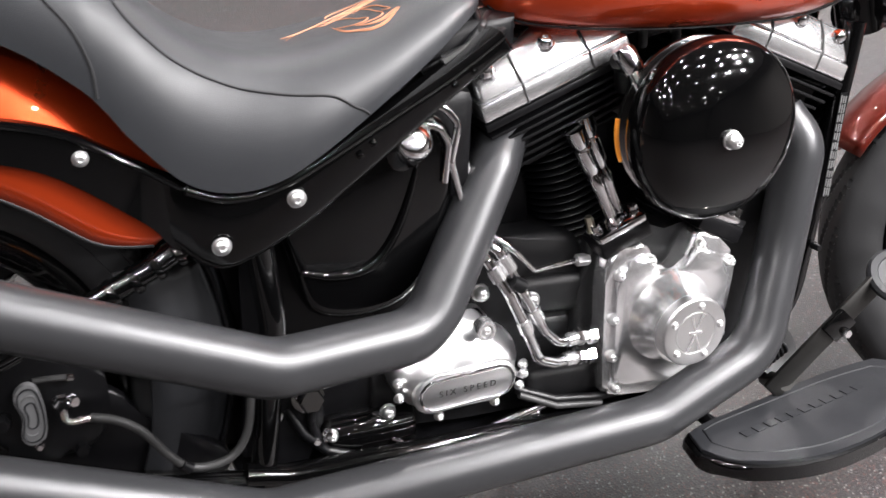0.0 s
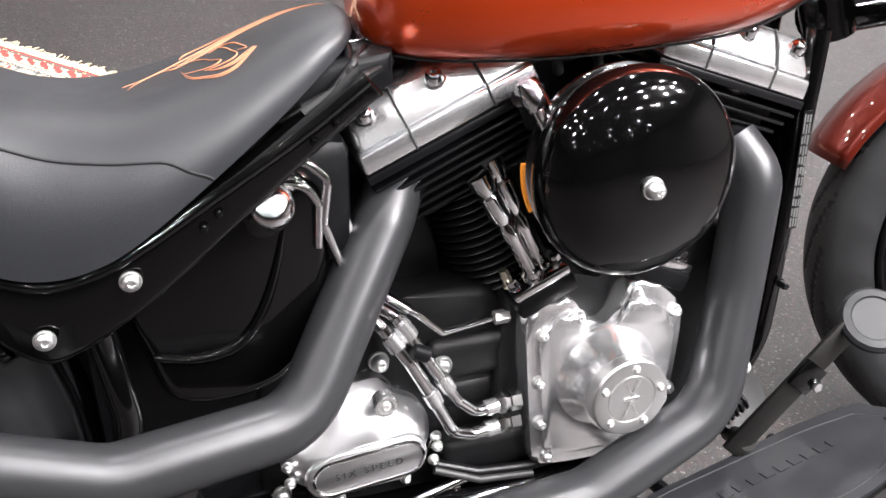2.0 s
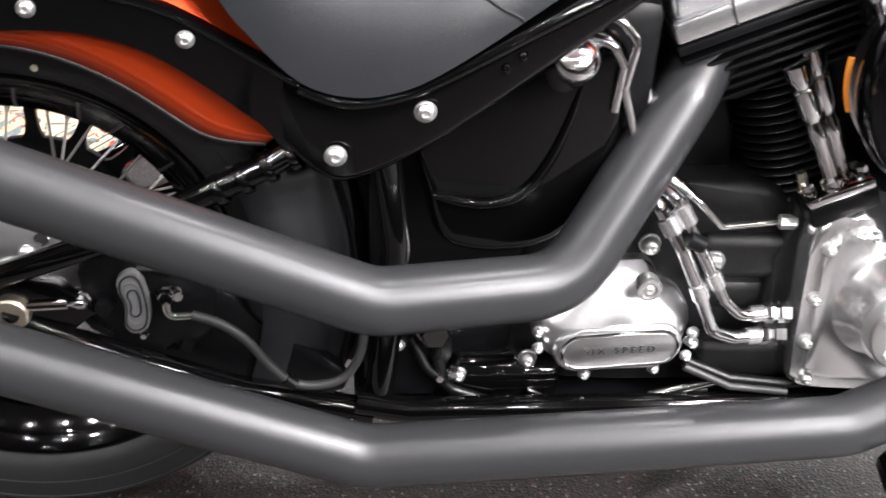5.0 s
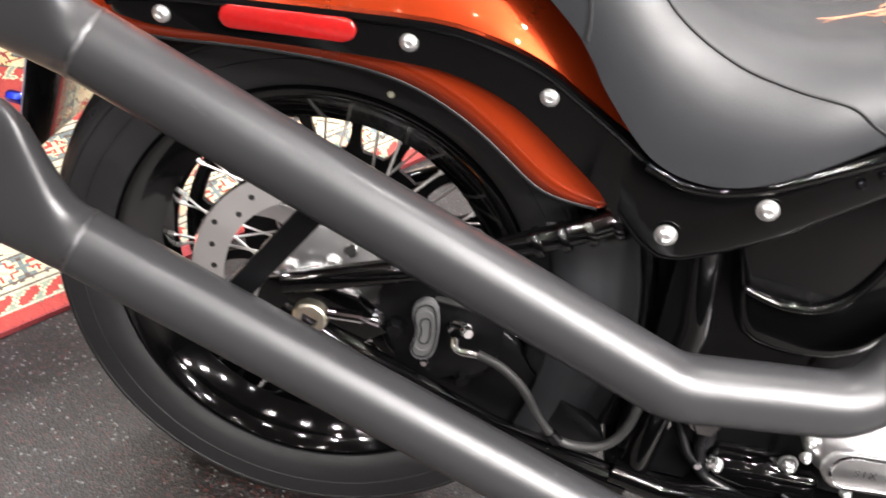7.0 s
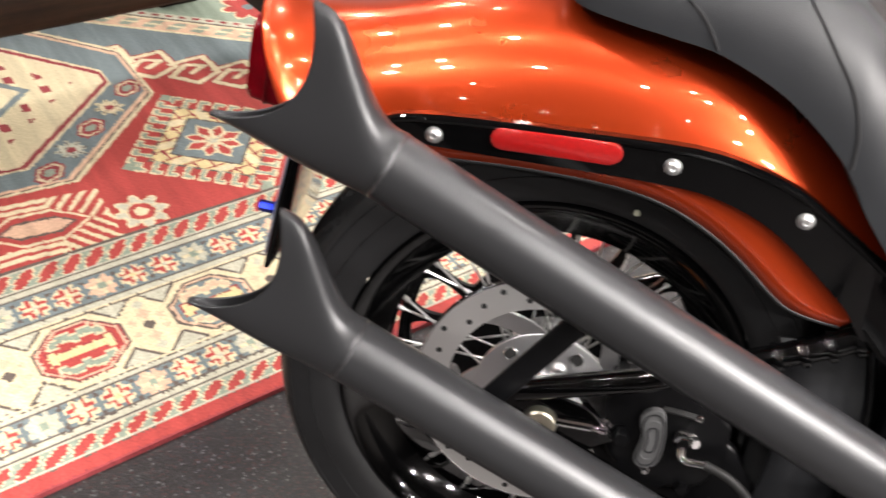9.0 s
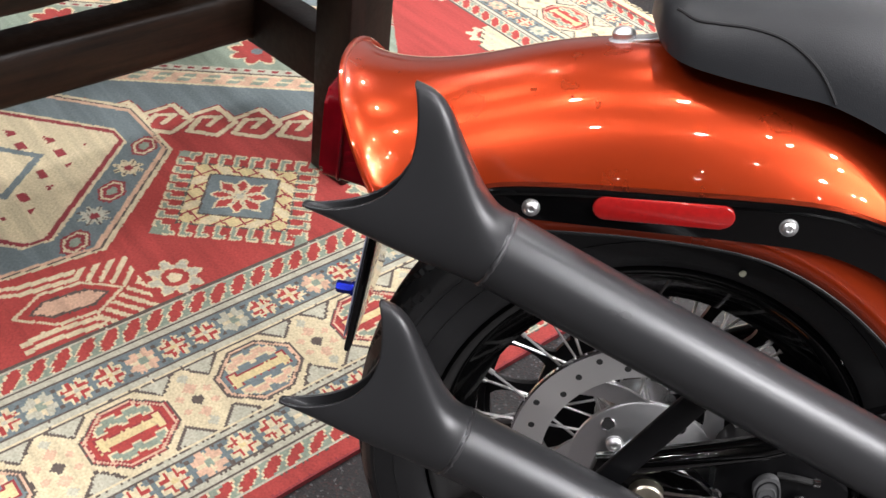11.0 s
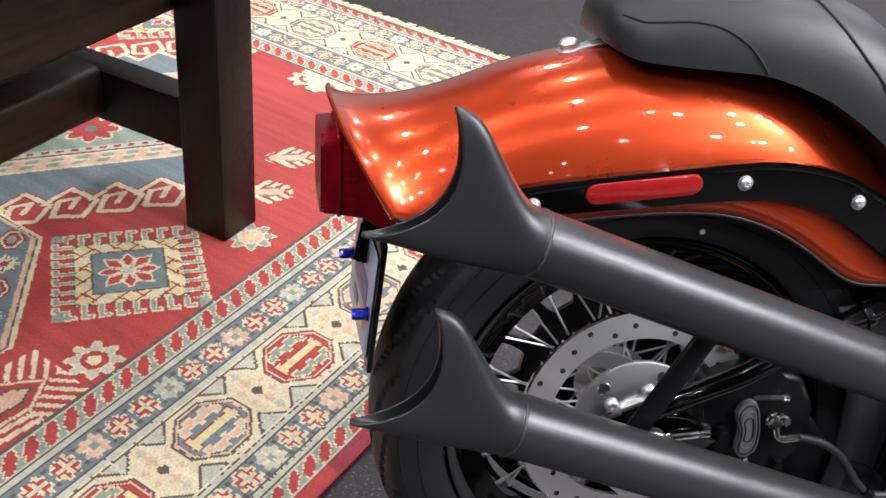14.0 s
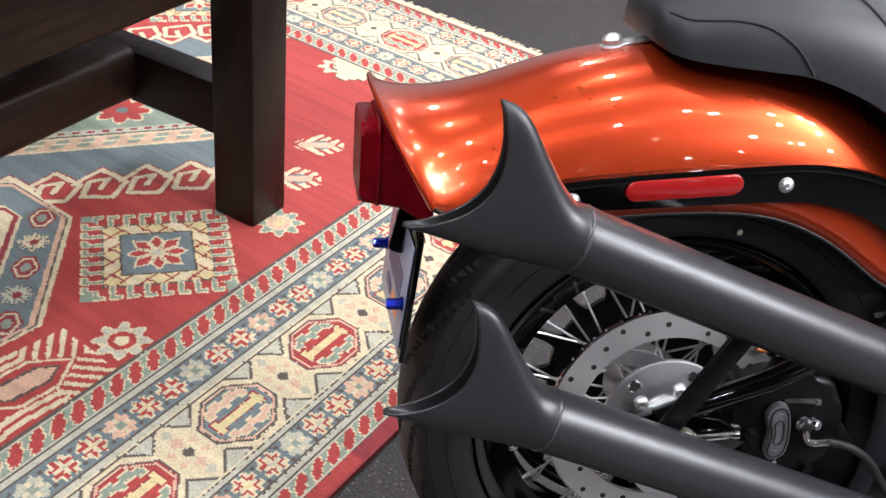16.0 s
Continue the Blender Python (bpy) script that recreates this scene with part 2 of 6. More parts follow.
def bolt(name, pos, r, parent, axis=OUT, head=0.5, material=None, label="", hexa=False):
    """A domed or hexagonal bolt head on a washer."""
    bm = bmesh.new()
    h = r * head
    if hexa:
        lathe(bm, [(0, 0), (r * 1.25, 0), (r * 1.25, h * 0.25)], pos, axis, 20)
        lathe(bm, [(r * 1.25, h * 0.25), (r, h * 0.25), (r, h * 1.6), (r * 0.85, h * 1.9), (0, h * 1.9)], pos, axis, 6)
    else:
        lathe(bm, [(0, 0), (r * 1.15, 0), (r * 1.15, h * 0.3), (r, h * 0.35), (r * 0.97, h * 0.8), (r * 0.8, h * 1.3), (r * 0.5, h * 1.6), (r * 0.38, h * 1.62), (r * 0.3, h * 1.2), (0, h * 1.2)], pos, axis, 20)
    return part(name, bm, material or M["bolt"], parent, label, 40)


# ---- the hall ----
def flat_mat_floor():
    m = bpy.data.materials.new("speckled_rubber_floor")
    m.use_nodes = True
    nt = m.node_tree
    b = nt.nodes["Principled BSDF"]
    co = nt.nodes.new("ShaderNodeTexCoord")
    vo = nt.nodes.new("ShaderNodeTexVoronoi")
    vo.inputs["Scale"].default_value = 300
    nt.links.new(co.outputs["Object"], vo.inputs["Vector"])
    sep = nt.nodes.new("ShaderNodeSeparateColor")
    nt.links.new(vo.outputs["Color"], sep.inputs[0])
    ramp = nt.nodes.new("ShaderNodeValToRGB")
    ramp.color_ramp.interpolation = "CONSTANT"
    stops = [(0.0, (0.0058, 0.0040, 0.0040)), (0.36, (0.0115, 0.0080, 0.0078)), (0.58, (0.0185, 0.0142, 0.0140)), (0.74, (0.042, 0.014, 0.012)), (0.84, (0.033, 0.029, 0.029)), (0.92, (0.009, 0.010, 0.014)), (0.965, (0.11, 0.107, 0.108))]
    els = ramp.color_ramp.elements
    els[0].position, els[0].color = stops[0][0], (*stops[0][1], 1)
    els[1].position, els[1].color = stops[1][0], (*stops[1][1], 1)
    for p, c in stops[2:]:
        e = els.new(p)
        e.color = (*c, 1)
    nt.links.new(sep.outputs[0], ramp.inputs[0])
    no = nt.nodes.new("ShaderNodeTexNoise")
    no.inputs["Scale"].default_value, no.inputs["Detail"].default_value = 2.5, 6
    nt.links.new(co.outputs["Object"], no.inputs["Vector"])
    mul = nt.nodes.new("ShaderNodeMix")
    mul.data_type, mul.blend_type = "RGBA", "MULTIPLY"
    mul.inputs[0].default_value = 0.5
    nt.links.new(ramp.outputs[0], mul.inputs[6])
    nt.links.new(no.outputs["Color"], mul.inputs[7])
    nt.links.new(mul.outputs[2], b.inputs["Base Color"])
    b.inputs["Roughness"].default_value = 0.5
    bp = nt.nodes.new("ShaderNodeBump")
    bp.inputs["Strength"].default_value, bp.inputs["Distance"].default_value = 0.6, 0.0012
    nt.links.new(vo.outputs["Distance"], bp.inputs["Height"])
    nt.links.new(bp.outputs[0], b.inputs["Normal"])
    return m


M["floor"] = flat_mat_floor()
# unseen walls: dark for black reflections, the north one pale to bounce light
M["wall"] = mat("unseen_dark_wall", (0.06, 0.055, 0.052), 0.8, 0, 0, 0.1, 2, 0.2, 60)
M["wall_bounce"] = mat("pale_bounce_wall", (0.32, 0.31, 0.31), 0.8, 0, 0, 0.1, 2, 0.2, 60)
M["ceiling"] = mat("hall_ceiling", (0.32, 0.31, 0.31), 0.9, 0, 0, 0.08, 2, 0.2, 80)
M["lamp_metal"] = mat("lamp_housing", (0.6, 0.6, 0.6), 0.4, 0.3)
HALL = (-5.0, 6.0, -12.5, 5.0, 3.4)


def hall_box(name, lo, hi, material, label, category):
    bm = bmesh.new()
    block(bm, [(a + b) / 2 for a, b in zip(lo, hi)], [(b - a) / 2 for a, b in zip(lo, hi)], None, 0)
    return tagged(part(name, bm, material, None, label), category=category, kind="structure")


x0, x1, y0, y1, zc = HALL
hall_box("floor", (x0 - 0.2, y0 - 0.2, -0.12), (x1 + 0.2, y1 + 0.2, 0), M["floor"], "dark rubber floor with red, grey and white flecks", "floor")
hall_box("ceiling", (x0 - 0.2, y0 - 0.2, zc), (x1 + 0.2, y1 + 0.2, zc + 0.15), M["ceiling"], "plain grey showroom ceiling with round lamps", "ceiling")
hall_box("bounce_wall_north", (x0 - 0.2, y1, 0), (x1 + 0.2, y1 + 0.2, zc), M["wall_bounce"], "pale unseen wall added for glare on floor and saddle", "wall")
hall_box("wall_south", (x0 - 0.2, y0 - 0.2, 0), (x1 + 0.2, y0, zc), M["wall"], "dark unseen wall closing the hall, kept dark for black reflections", "wall")
hall_box("wall_east", (x1, y0, 0), (x1 + 0.2, y1, zc), M["wall"], "dark unseen wall closing the hall, kept dark for black reflections", "wall")
hall_box("wall_west", (x0 - 0.2, y0, 0), (x0, y1, zc), M["wall"], "dark unseen wall closing the hall, kept dark for black reflections", "wall")


def ceiling_lamp(x, y, power, size):
    """A recessed-rim lamp can under the ceiling, with its light."""
    bm = bmesh.new()
    r = size / 2
    lathe(bm, [(r * 1.25, 0), (r * 1.3, -0.06), (r * 1.12, -0.062), (r * 1.1, -0.03), (0, -0.03)], (x, y, zc), (0, 0, 1), 24)
    can = tagged(part("ceiling_lamp", bm, M["lamp_metal"], None, "round metal ceiling lamp, out of view, switched on"), category="lamp", group="lamps of the hall")
    data = bpy.data.lights.new("lamp_light", "AREA")
    data.shape, data.size, data.energy, data.color = "DISK", size, power, (1.0, 0.975, 0.985)
    data.spread = radians(150)
    light = new("lamp_light", data)
    light.location = (x, y, zc - 0.066)
    return can


for x, y, power, size in LAMPS:
    ceiling_lamp(x, y, power, size)

# ---- the rug, knot by knot ----
RUG_CORNER, RUG_A, RUG_B, RUG_TOP = Vector((0.561, 1.393)), radians(230.5), radians(136.0), 0.009
RUG_FAR = 0.05
RUG_LONG, RUG_WIDE, KNOT = 2.75 + RUG_FAR, 2.05, 0.0037
ax_u, ax_v = Vector((math.cos(RUG_A), math.sin(RUG_A))), Vector((math.cos(RUG_B), math.sin(RUG_B)))
RED, CREAM, BLUE, GREEN, DARK, GOLD, PEACH, WINE, PALE = range(9)
YARN = [(0.40, 0.055, 0.047), (0.70, 0.57, 0.37), (0.165, 0.200, 0.205), (0.26, 0.31, 0.24), (0.11, 0.085, 0.072), (0.68, 0.54, 0.28), (0.66, 0.42, 0.29), (0.29, 0.042, 0.048), (0.50, 0.475, 0.37)]


def rug_pattern():
    nu, nv = int(RUG_LONG / KNOT), int(RUG_WIDE / KNOT)
    u, v = np.meshgrid((np.arange(nu) + 0.5) * KNOT - 0.03 - RUG_FAR, (np.arange(nv) + 0.5) * KNOT - 0.03, indexing="ij")
    rng = np.random.default_rng(5)
    u, v = u + rng.normal(0, 0.0004, u.shape), v + rng.normal(0, 0.0004, v.shape)
    wx = 0.586 + ax_u.x * u + ax_v.x * v
    wy = 1.371 + ax_u.y * u + ax_v.y * v
    g = np.full(u.shape, RED)

    def put(mask, c):
        g[mask] = c

    def saw(t, period):
        return np.abs((t / period) % 1.0 - 0.5) * 2

    def flower(dx, dy, r, outer, inner, heart, petals=8):
        rr, th = np.hypot(dx, dy), np.arctan2(dy, dx)
        edge = r * (0.84 + 0.16 * np.cos(petals * th))
        put(rr < edge, CREAM)
        put(rr < edge - 0.006, outer)
        put((rr < edge) & (np.abs(np.cos(petals * th / 2)) < 0.16) & (rr > r * 0.45), CREAM)
        put(rr < r * 0.52, CREAM)
        put(rr < r * 0.46, inner)
        put(rr < r * 0.24, heart)

    # the large medallion band with scrolls, across the field
    left = wx < -0.47 - 0.25 * np.abs(wy - 1.42)
    m = np.abs(wy - 1.42 - 0.22 * (wx + 0.81))
    band = left & (m < 0.42)
    put(band & (m > 0.36), RED)
    put(band & (m < 0.30), BLUE)
    put(band & (m < 0.225), CREAM)
    put(band & (m < 0.218), PEACH)
    put(band & (m < 0.21) & (m > 0.175) & (saw(wx + 0.3 * (m - 0.19), 0.052) < 0.5), GREEN)
    put(band & (np.abs(m - 0.192) < 0.004) & (saw(wx, 0.052) < 0.7), CREAM)
    put(band & (m < 0.172), CREAM)
    put(band & (m < 0.164), DARK)
    put(band & (m < 0.158), PALE)
    put(band & (m < 0.15) & (saw(wx, 0.03) < 0.5) & (m > 0.14), WINE)
    put(band & (m < 0.135), GREEN)
    for k in range(-6, 8):
        cx = -0.80 + 0.24 * k
        dx, dy = wx - cx, wy - 1.375
        rr, th = np.hypot(dx, dy), np.arctan2(dy, dx)
        star = 0.062 * (0.62 + 0.38 * np.abs(np.cos(4 * th)))
        ok = left & (m < 0.135)
        put(ok & (rr < star + 0.008), CREAM)
        put(ok & (rr < star), RED)
        put(ok & (rr < 0.014), BLUE)
    curl = [(-0.52, 0.36), (0.0, 0.0), (0.62, 0.40), (0.40, 0.80), (-0.28, 0.72), (-0.20, 0.32), (0.20, 0.28), (0.08, 0.54)]
    put(left & (m > 0.318) & (m < 0.46), RED)
    put(left & (m > 0.30) & (m < 0.318 + 0.052 * saw(wx + 0.90 + 0.045, 0.09)), BLUE)
    edge, core = np.zeros(left.shape, bool), np.zeros(left.shape, bool)
    for k in range(-6, 9):
        for (ax, ay), (bx, by) in zip(curl, curl[1:]):
            p0, p1 = (-0.90 + 0.09 * (k + ax), 0.318 + 0.145 * ay), (-0.90 + 0.09 * (k + bx), 0.318 + 0.145 * by)
            ex, ey = p1[0] - p0[0], p1[1] - p0[1]
            near = np.clip(((wx - p0[0]) * ex + (m - p0[1]) * ey) / (ex * ex + ey * ey), 0, 1)
            gap = np.hypot(wx - p0[0] - near * ex, m - p0[1] - near * ey)
            edge |= gap < 0.0092
            core |= gap < 0.0062
    put(left & edge, WINE)
    put(left & core, CREAM)

    # the octagonal side medallions
    for cx, cy in ((-1.125, 0.745), (-1.75, 2.2), (-0.35, 2.6)):
        dx, dy = np.abs(wx - cx), np.abs(wy - cy)
        dd = np.maximum(np.maximum(dx, dy - 0.02), (dx + dy) - 0.17)
        put(dd < 0.285, CREAM)
        put(dd < 0.276, DARK)
        put(dd < 0.272, PEACH)
        put(dd < 0.262, BLUE)
        put(dd < 0.19, CREAM)
        put(dd < 0.183, WINE)
        put(dd < 0.172, CREAM)
        put((dd < 0.12) & (saw(wx + wy, 0.08) < 0.3) & (saw(wx - wy, 0.08) < 0.5), WINE)
        put((dd < 0.06), BLUE)
        put((dd < 0.045), CREAM)
        for k in range(-3, 4):
            for s in (-1, 1):
                ok = (dd > 0.195) & (dd < 0.262)
                fx, fy = wx - (cx + s * 0.227), wy - (cy + 0.083 * k)
                rr, th = np.hypot(fx, fy), np.arctan2(fy, fx)
                if k % 2:
                    e = 0.032 * (0.8 + 0.2 * np.cos(8 * th))
                    put(ok & (rr < e), (PEACH, CREAM, PALE)[k % 3])
                    put(ok & (rr < e) & (np.abs(np.sin(4 * th)) < 0.2), DARK)
                    put(ok & (rr < 0.009), WINE)
                else:
                    e = np.maximum(np.abs(fx) * 1.3 + np.abs(fy) * 0.6, np.abs(fy))
                    put(ok & (e < 0.036), WINE)
                    put(ok & (e < 0.030), CREAM)
                    put(ok & (e < 0.024), WINE)
                    put(ok & (e < 0.014), GREEN)

    # the square medallions with a star, hooks all round
    turn = radians(8)
    for cx, cy in ((-0.668, 0.797), (-0.668, 2.05), (-1.62, 1.42)):
        p = (wx - cx) * math.cos(turn) + (wy - cy) * math.sin(turn)
        q = -(wx - cx) * math.sin(turn) + (wy - cy) * math.cos(turn)
        c, s = np.maximum(np.abs(p), np.abs(q)), np.where(np.abs(p) > np.abs(q), q, p)
        hook = (c > 0.098) & (c < 0.140)
        put(c < 0.103, DARK)
        t = (s / 0.030) % 1.0
        stem, bar = (t < 0.42), (c > 0.126)
        put(hook & (stem | bar & (t < 0.8)), CREAM)
        put(hook & (c < 0.135) & ((t > 0.1) & (t < 0.32) | (c > 0.129) & (t > 0.1) & (t < 0.68)), GREEN)
        put(hook & (np.abs(s) > 0.118), GREEN)
        put(c < 0.098, GOLD)
        put((c < 0.098) & (c > 0.068) & ((saw(s + c, 0.042) < 0.13) | (saw(s - c, 0.042) < 0.13)), WINE)
        put((c < 0.098) & (c > 0.068) & (saw(s, 0.084) < 0.4) & (saw(s + c, 0.042) > 0.4), CREAM)
        put(c < 0.069, DARK)
        put(c < 0.065, BLUE)
        # eight pointed petals round a pale heart
        petals, rims = np.zeros(p.shape, bool), np.zeros(p.shape, bool)
        for n in range(8):
            a = n * math.pi / 4
            along, across = p * math.cos(a) + q * math.sin(a), np.abs(-p * math.sin(a) + q * math.cos(a))
            reach = 0.057 if n % 2 == 0 else 0.062
            lens = across - np.minimum((along - 0.006) * 0.42, (reach - along) * 0.62)
            petals |= (lens < -0.0028) & (along > 0)
            rims |= (lens < 0.0022) & (along > 0)
        put(rims, CREAM)
        put(petals, RED)
        put(np.maximum(np.abs(p), np.abs(q)) < 0.0075, PALE)

    # loose flowers, arrows and combs in the red
    for cx, cy, o, i, h in ((-0.703, 0.533, PALE, RED, CREAM), (-0.44, 0.905, GREEN, PEACH, GOLD), (-0.29, 1.65, PALE, RED, CREAM), (-1.0, 0.30, GREEN, RED, CREAM)):
        flower(wx - cx, wy - cy, 0.052, o, i, h)
    for cx, cy, a in ((-0.842, 0.425, 0.75), (-1.05, 0.1, 0.75)):
        p = (wx - cx) * math.cos(a) + (wy - cy) * math.sin(a)
        q = np.abs(-(wx - cx) * math.sin(a) + (wy - cy) * math.cos(a))
        hull = q + 0.75 * np.maximum(np.abs(p) - 0.035, 0)
        put((hull < 0.045) & (np.abs(p) < 0.11), CREAM)
        put((hull < 0.038), RED)
        put((hull < 0.024), DARK)
        put((hull < 0.018), PEACH)
        for off in (0.055, 0.074):
            put((p > -0.10) & (p < 0.035) & (np.abs(q - off - 0.3 * np.maximum(-p - 0.06, 0)) < 0.0055), CREAM)
        put((p > 0.03) & (p < 0.125) & (q < 0.078) & (hull > 0.048) & (saw(p - 0.8 * q, 0.026) < 0.44), CREAM)
    for cx, cy in ((-0.345, 1.23), (-0.40, 1.08), (-1.3, 0.35)):
        p, q = wx - cx, np.abs(wy - cy)
        put((p > -0.06) & (p < 0.05) & (q < 0.05 - 0.6 * np.abs(p)) & (saw(p - q, 0.03) < 0.6), CREAM)
        put((p > -0.05) & (p < 0.03) & (q < 0.022 - 0.4 * np.abs(p)), BLUE)
        put((p > -0.05) & (p < 0.03) & (q < 0.012), PEACH)

    # the borders, from the outer edge inwards
    sides = np.stack([v + 0.03, u + 0.03 + RUG_FAR, RUG_WIDE - v - 0.03, RUG_LONG - RUG_FAR - u - 0.03])
    which, d = sides.argmin(0), sides.min(0)
    along = (which == 0) | (which == 2)
    s = np.where(along, u, v)
    far = which == 1
    a = np.abs((s - 0.30) / 0.34 - np.floor((s - 0.30) / 0.34) - 0.5) * 0.34
    rise = 0.446 + np.where(a < 0.085, 0.085 - np.floor(a / 0.017) * 0.017, -1)
    put(far & (d < rise + 0.012), DARK)
    put(far & (d < rise + 0.006), CREAM)
    put(far & (d < rise - 0.020), PALE)
    put(far & (d < rise - 0.034), CREAM)
    put(d < 0.446, RED)
    # reciprocal hooked lozenges, red against green with a cream edge
    for lo, hi in ((0.028, 0.068), (0.390, 0.444)):
        ok = (d > lo) & (d < hi)
        mid = (d - lo) / (hi - lo)
        lean = (s / 0.0400 + 0.95 * (mid - 0.5)) % 1.0
        step = np.floor(np.clip(mid, 0, 0.999) * 5)
        half = np.array([0.17, 0.28, 0.38, 0.28, 0.17])[step.astype(int)]
        gap = np.abs(lean - 0.5) - half
        put(ok, GREEN)
        put(ok & (gap < 0.06), CREAM)
        put(ok & (gap < -0.02), RED)
        put(ok & (mid > 0.42) & (mid < 0.58) & (gap > 0.16), CREAM)
        put(ok & ((mid < 0.13) | (mid > 0.87)), PALE)
        put(ok & ((mid < 0.05) | (mid > 0.95)), DARK)
    # two bands of small flowers: two with a red lattice, one plain
    for lo, hi, off in ((0.070, 0.146, 0.012), (0.300, 0.388, 0.0)):
        ok = (d > lo) & (d < hi)
        put(ok, BLUE)
        put(ok & ((d < lo + 0.010) | (d > hi - 0.010)), PALE)
        put(ok & ((np.abs(d - lo - 0.012) < 0.0022) | (np.abs(d - hi + 0.012) < 0.0022)), DARK)
        k = np.floor((s - off) / 0.0555)
        a, b = s - off - (k + 0.5) * 0.0555, d - (lo + hi) / 2
        mx, mn = np.maximum(np.abs(a), np.abs(b)), np.minimum(np.abs(a), np.abs(b))
        kind = k % 3
        petal = (mx < 0.0240) & (mn < 0.0140) & ~((mx > 0.0170) & (np.abs(mn) < 0.0035)) | (mx < 0.0165)
        put(ok & petal, np.where(kind == 2, np.where((k // 3) % 2 == 0, PALE, PEACH), CREAM)[ok & petal])
        lattice = (mx < 0.0205) & (np.abs(mn - 0.0070) < 0.0024)
        put(ok & lattice & (kind < 2), RED)
        put(ok & (mx < 0.0045) & (kind < 2), np.where(k % 2 == 0, GOLD, PALE)[ok & (mx < 0.0045) & (kind < 2)])
        put(ok & (mx < 0.0200) & (mn < 0.0030) & (kind == 2), CREAM)
        put(ok & (mx < 0.0065) & (kind == 2), GREEN)
        corner2 = (np.abs(np.abs(a) - 0.0275) < 0.0035) & (np.abs(b) > 0.014) & (np.abs(b) < 0.022)
        put(ok & corner2, DARK)
    for lo, hi in ((0.146, 0.153), (0.293, 0.300), (0.388, 0.390), (0.068, 0.070), (0.444, 0.448)):
        put((d > lo) & (d < hi), DARK)
    put((d > 0.1480) & (d < 0.1510) | (d > 0.2950) & (d < 0.2985), CREAM)
    # the broad cream band with octagons
    ok = (d > 0.153) & (d < 0.293)
    put(ok, CREAM)
    k = np.floor((s - 1.271) / 0.223 + 0.5)
    a, b = s - 1.271 - k * 0.223, d - 0.223
    aa, bb = np.abs(a), np.abs(b)
    oc = np.maximum(np.maximum(aa * 0.86, bb), (aa * 0.86 + bb) * 0.735)
    red_one = k % 2 == 0
    put(ok & (oc < 0.062), DARK)
    put(ok & (oc < 0.0595), np.where(red_one, WINE, DARK)[ok & (oc < 0.0595)])
    put(ok & (oc < 0.0575) & (oc > 0.0535), PEACH)
    put(ok & (oc < 0.0520), np.where(red_one, RED, BLUE)[ok & (oc < 0.0520)])
    wave = bb - 0.0295 - 0.007 * (np.abs(aa - 0.018) < 0.011)
    put(ok & (np.abs(wave) < 0.0105) & (aa < 0.047) & (oc < 0.052), CREAM)
    put(ok & (np.abs(wave) < 0.0065) & (aa < 0.043) & (oc < 0.049), np.where(red_one, GREEN, PEACH)[ok & (np.abs(wave) < 0.0065) & (aa < 0.043) & (oc < 0.049)])
    put(ok & (aa < 0.054) & (bb < np.where(aa > 0.037, 0.0165, 0.0100)), WINE)
    put(ok & (aa < 0.051) & (bb < np.where(aa > 0.039, 0.0140, 0.0078)), GOLD)
    h = np.abs(aa - 0.1115)
    for hx, bx, r, c in ((0.0, 0.0, 0.0125, DARK), (0.0, 0.027, 0.0125, PEACH), (0.0, 0.050, 0.0105, PALE), (0.024, 0.014, 0.008, PEACH)):
        e = np.abs(h - hx) + np.abs(bb - bx)
        put(ok & (e < r), c)
    tri = (bb > 0.036) & (np.abs(h - 0.040) < (bb - 0.034) * 0.95)
    put(ok & tri, DARK)
    put(ok & tri & (bb > 0.041) & (np.abs(h - 0.040) < (bb - 0.040) * 0.9), PALE)
    put(d < 0.028, np.where(saw(s, 0.9) < 0.2, WINE, RED)[d < 0.028])
    put(d < 0.005, WINE)
    end = (which == 1) & (d < 0.036)
    put(end, GOLD)
    put(end & (d > 0.014) & (saw(s, 0.022) < 0.45), PEACH)
    put(end & (d > 0.014) & (np.abs(d - 0.025) < 0.004), WINE)
    put(end & (d > 0.031), DARK)
    put(end & (d < 0.014), CREAM)
    return g


def weft(m):
    """Streaks of unevenly dyed yarn along the weft."""
    nt = m.node_tree
    b = nt.nodes["Principled BSDF"]
    src = b.inputs["Base Color"].links[0].from_socket
    co, rot, mp = nt.nodes.new("ShaderNodeTexCoord"), nt.nodes.new("ShaderNodeVectorRotate"), nt.nodes.new("ShaderNodeMapping")
    rot.rotation_type = "Z_AXIS"
    rot.inputs["Angle"].default_value = -RUG_B
    mp.inputs["Scale"].default_value = (3, 45, 1)
    no = nt.nodes.new("ShaderNodeTexNoise")
    no.inputs["Scale"].default_value, no.inputs["Detail"].default_value = 1.0, 5
    nt.links.new(co.outputs["Object"], rot.inputs["Vector"])
    nt.links.new(rot.outputs[0], mp.inputs["Vector"])
    nt.links.new(mp.outputs[0], no.inputs["Vector"])
    ramp = nt.nodes.new("ShaderNodeValToRGB")
    ramp.color_ramp.elements[0].position, ramp.color_ramp.elements[0].color = 0.36, (0.80, 0.80, 0.80, 1)
    ramp.color_ramp.elements[1].position, ramp.color_ramp.elements[1].color = 0.62, (1.0, 1.0, 1.0, 1)
    nt.links.new(no.outputs["Fac"], ramp.inputs[0])
    mul = nt.nodes.new("ShaderNodeMix")
    mul.data_type, mul.blend_type = "RGBA", "MULTIPLY"
    mul.inputs[0].default_value = 1.0
    nt.links.new(src, mul.inputs[6])
    nt.links.new(ramp.outputs[0], mul.inputs[7])
    nt.links.new(mul.outputs[2], b.inputs["Base Color"])


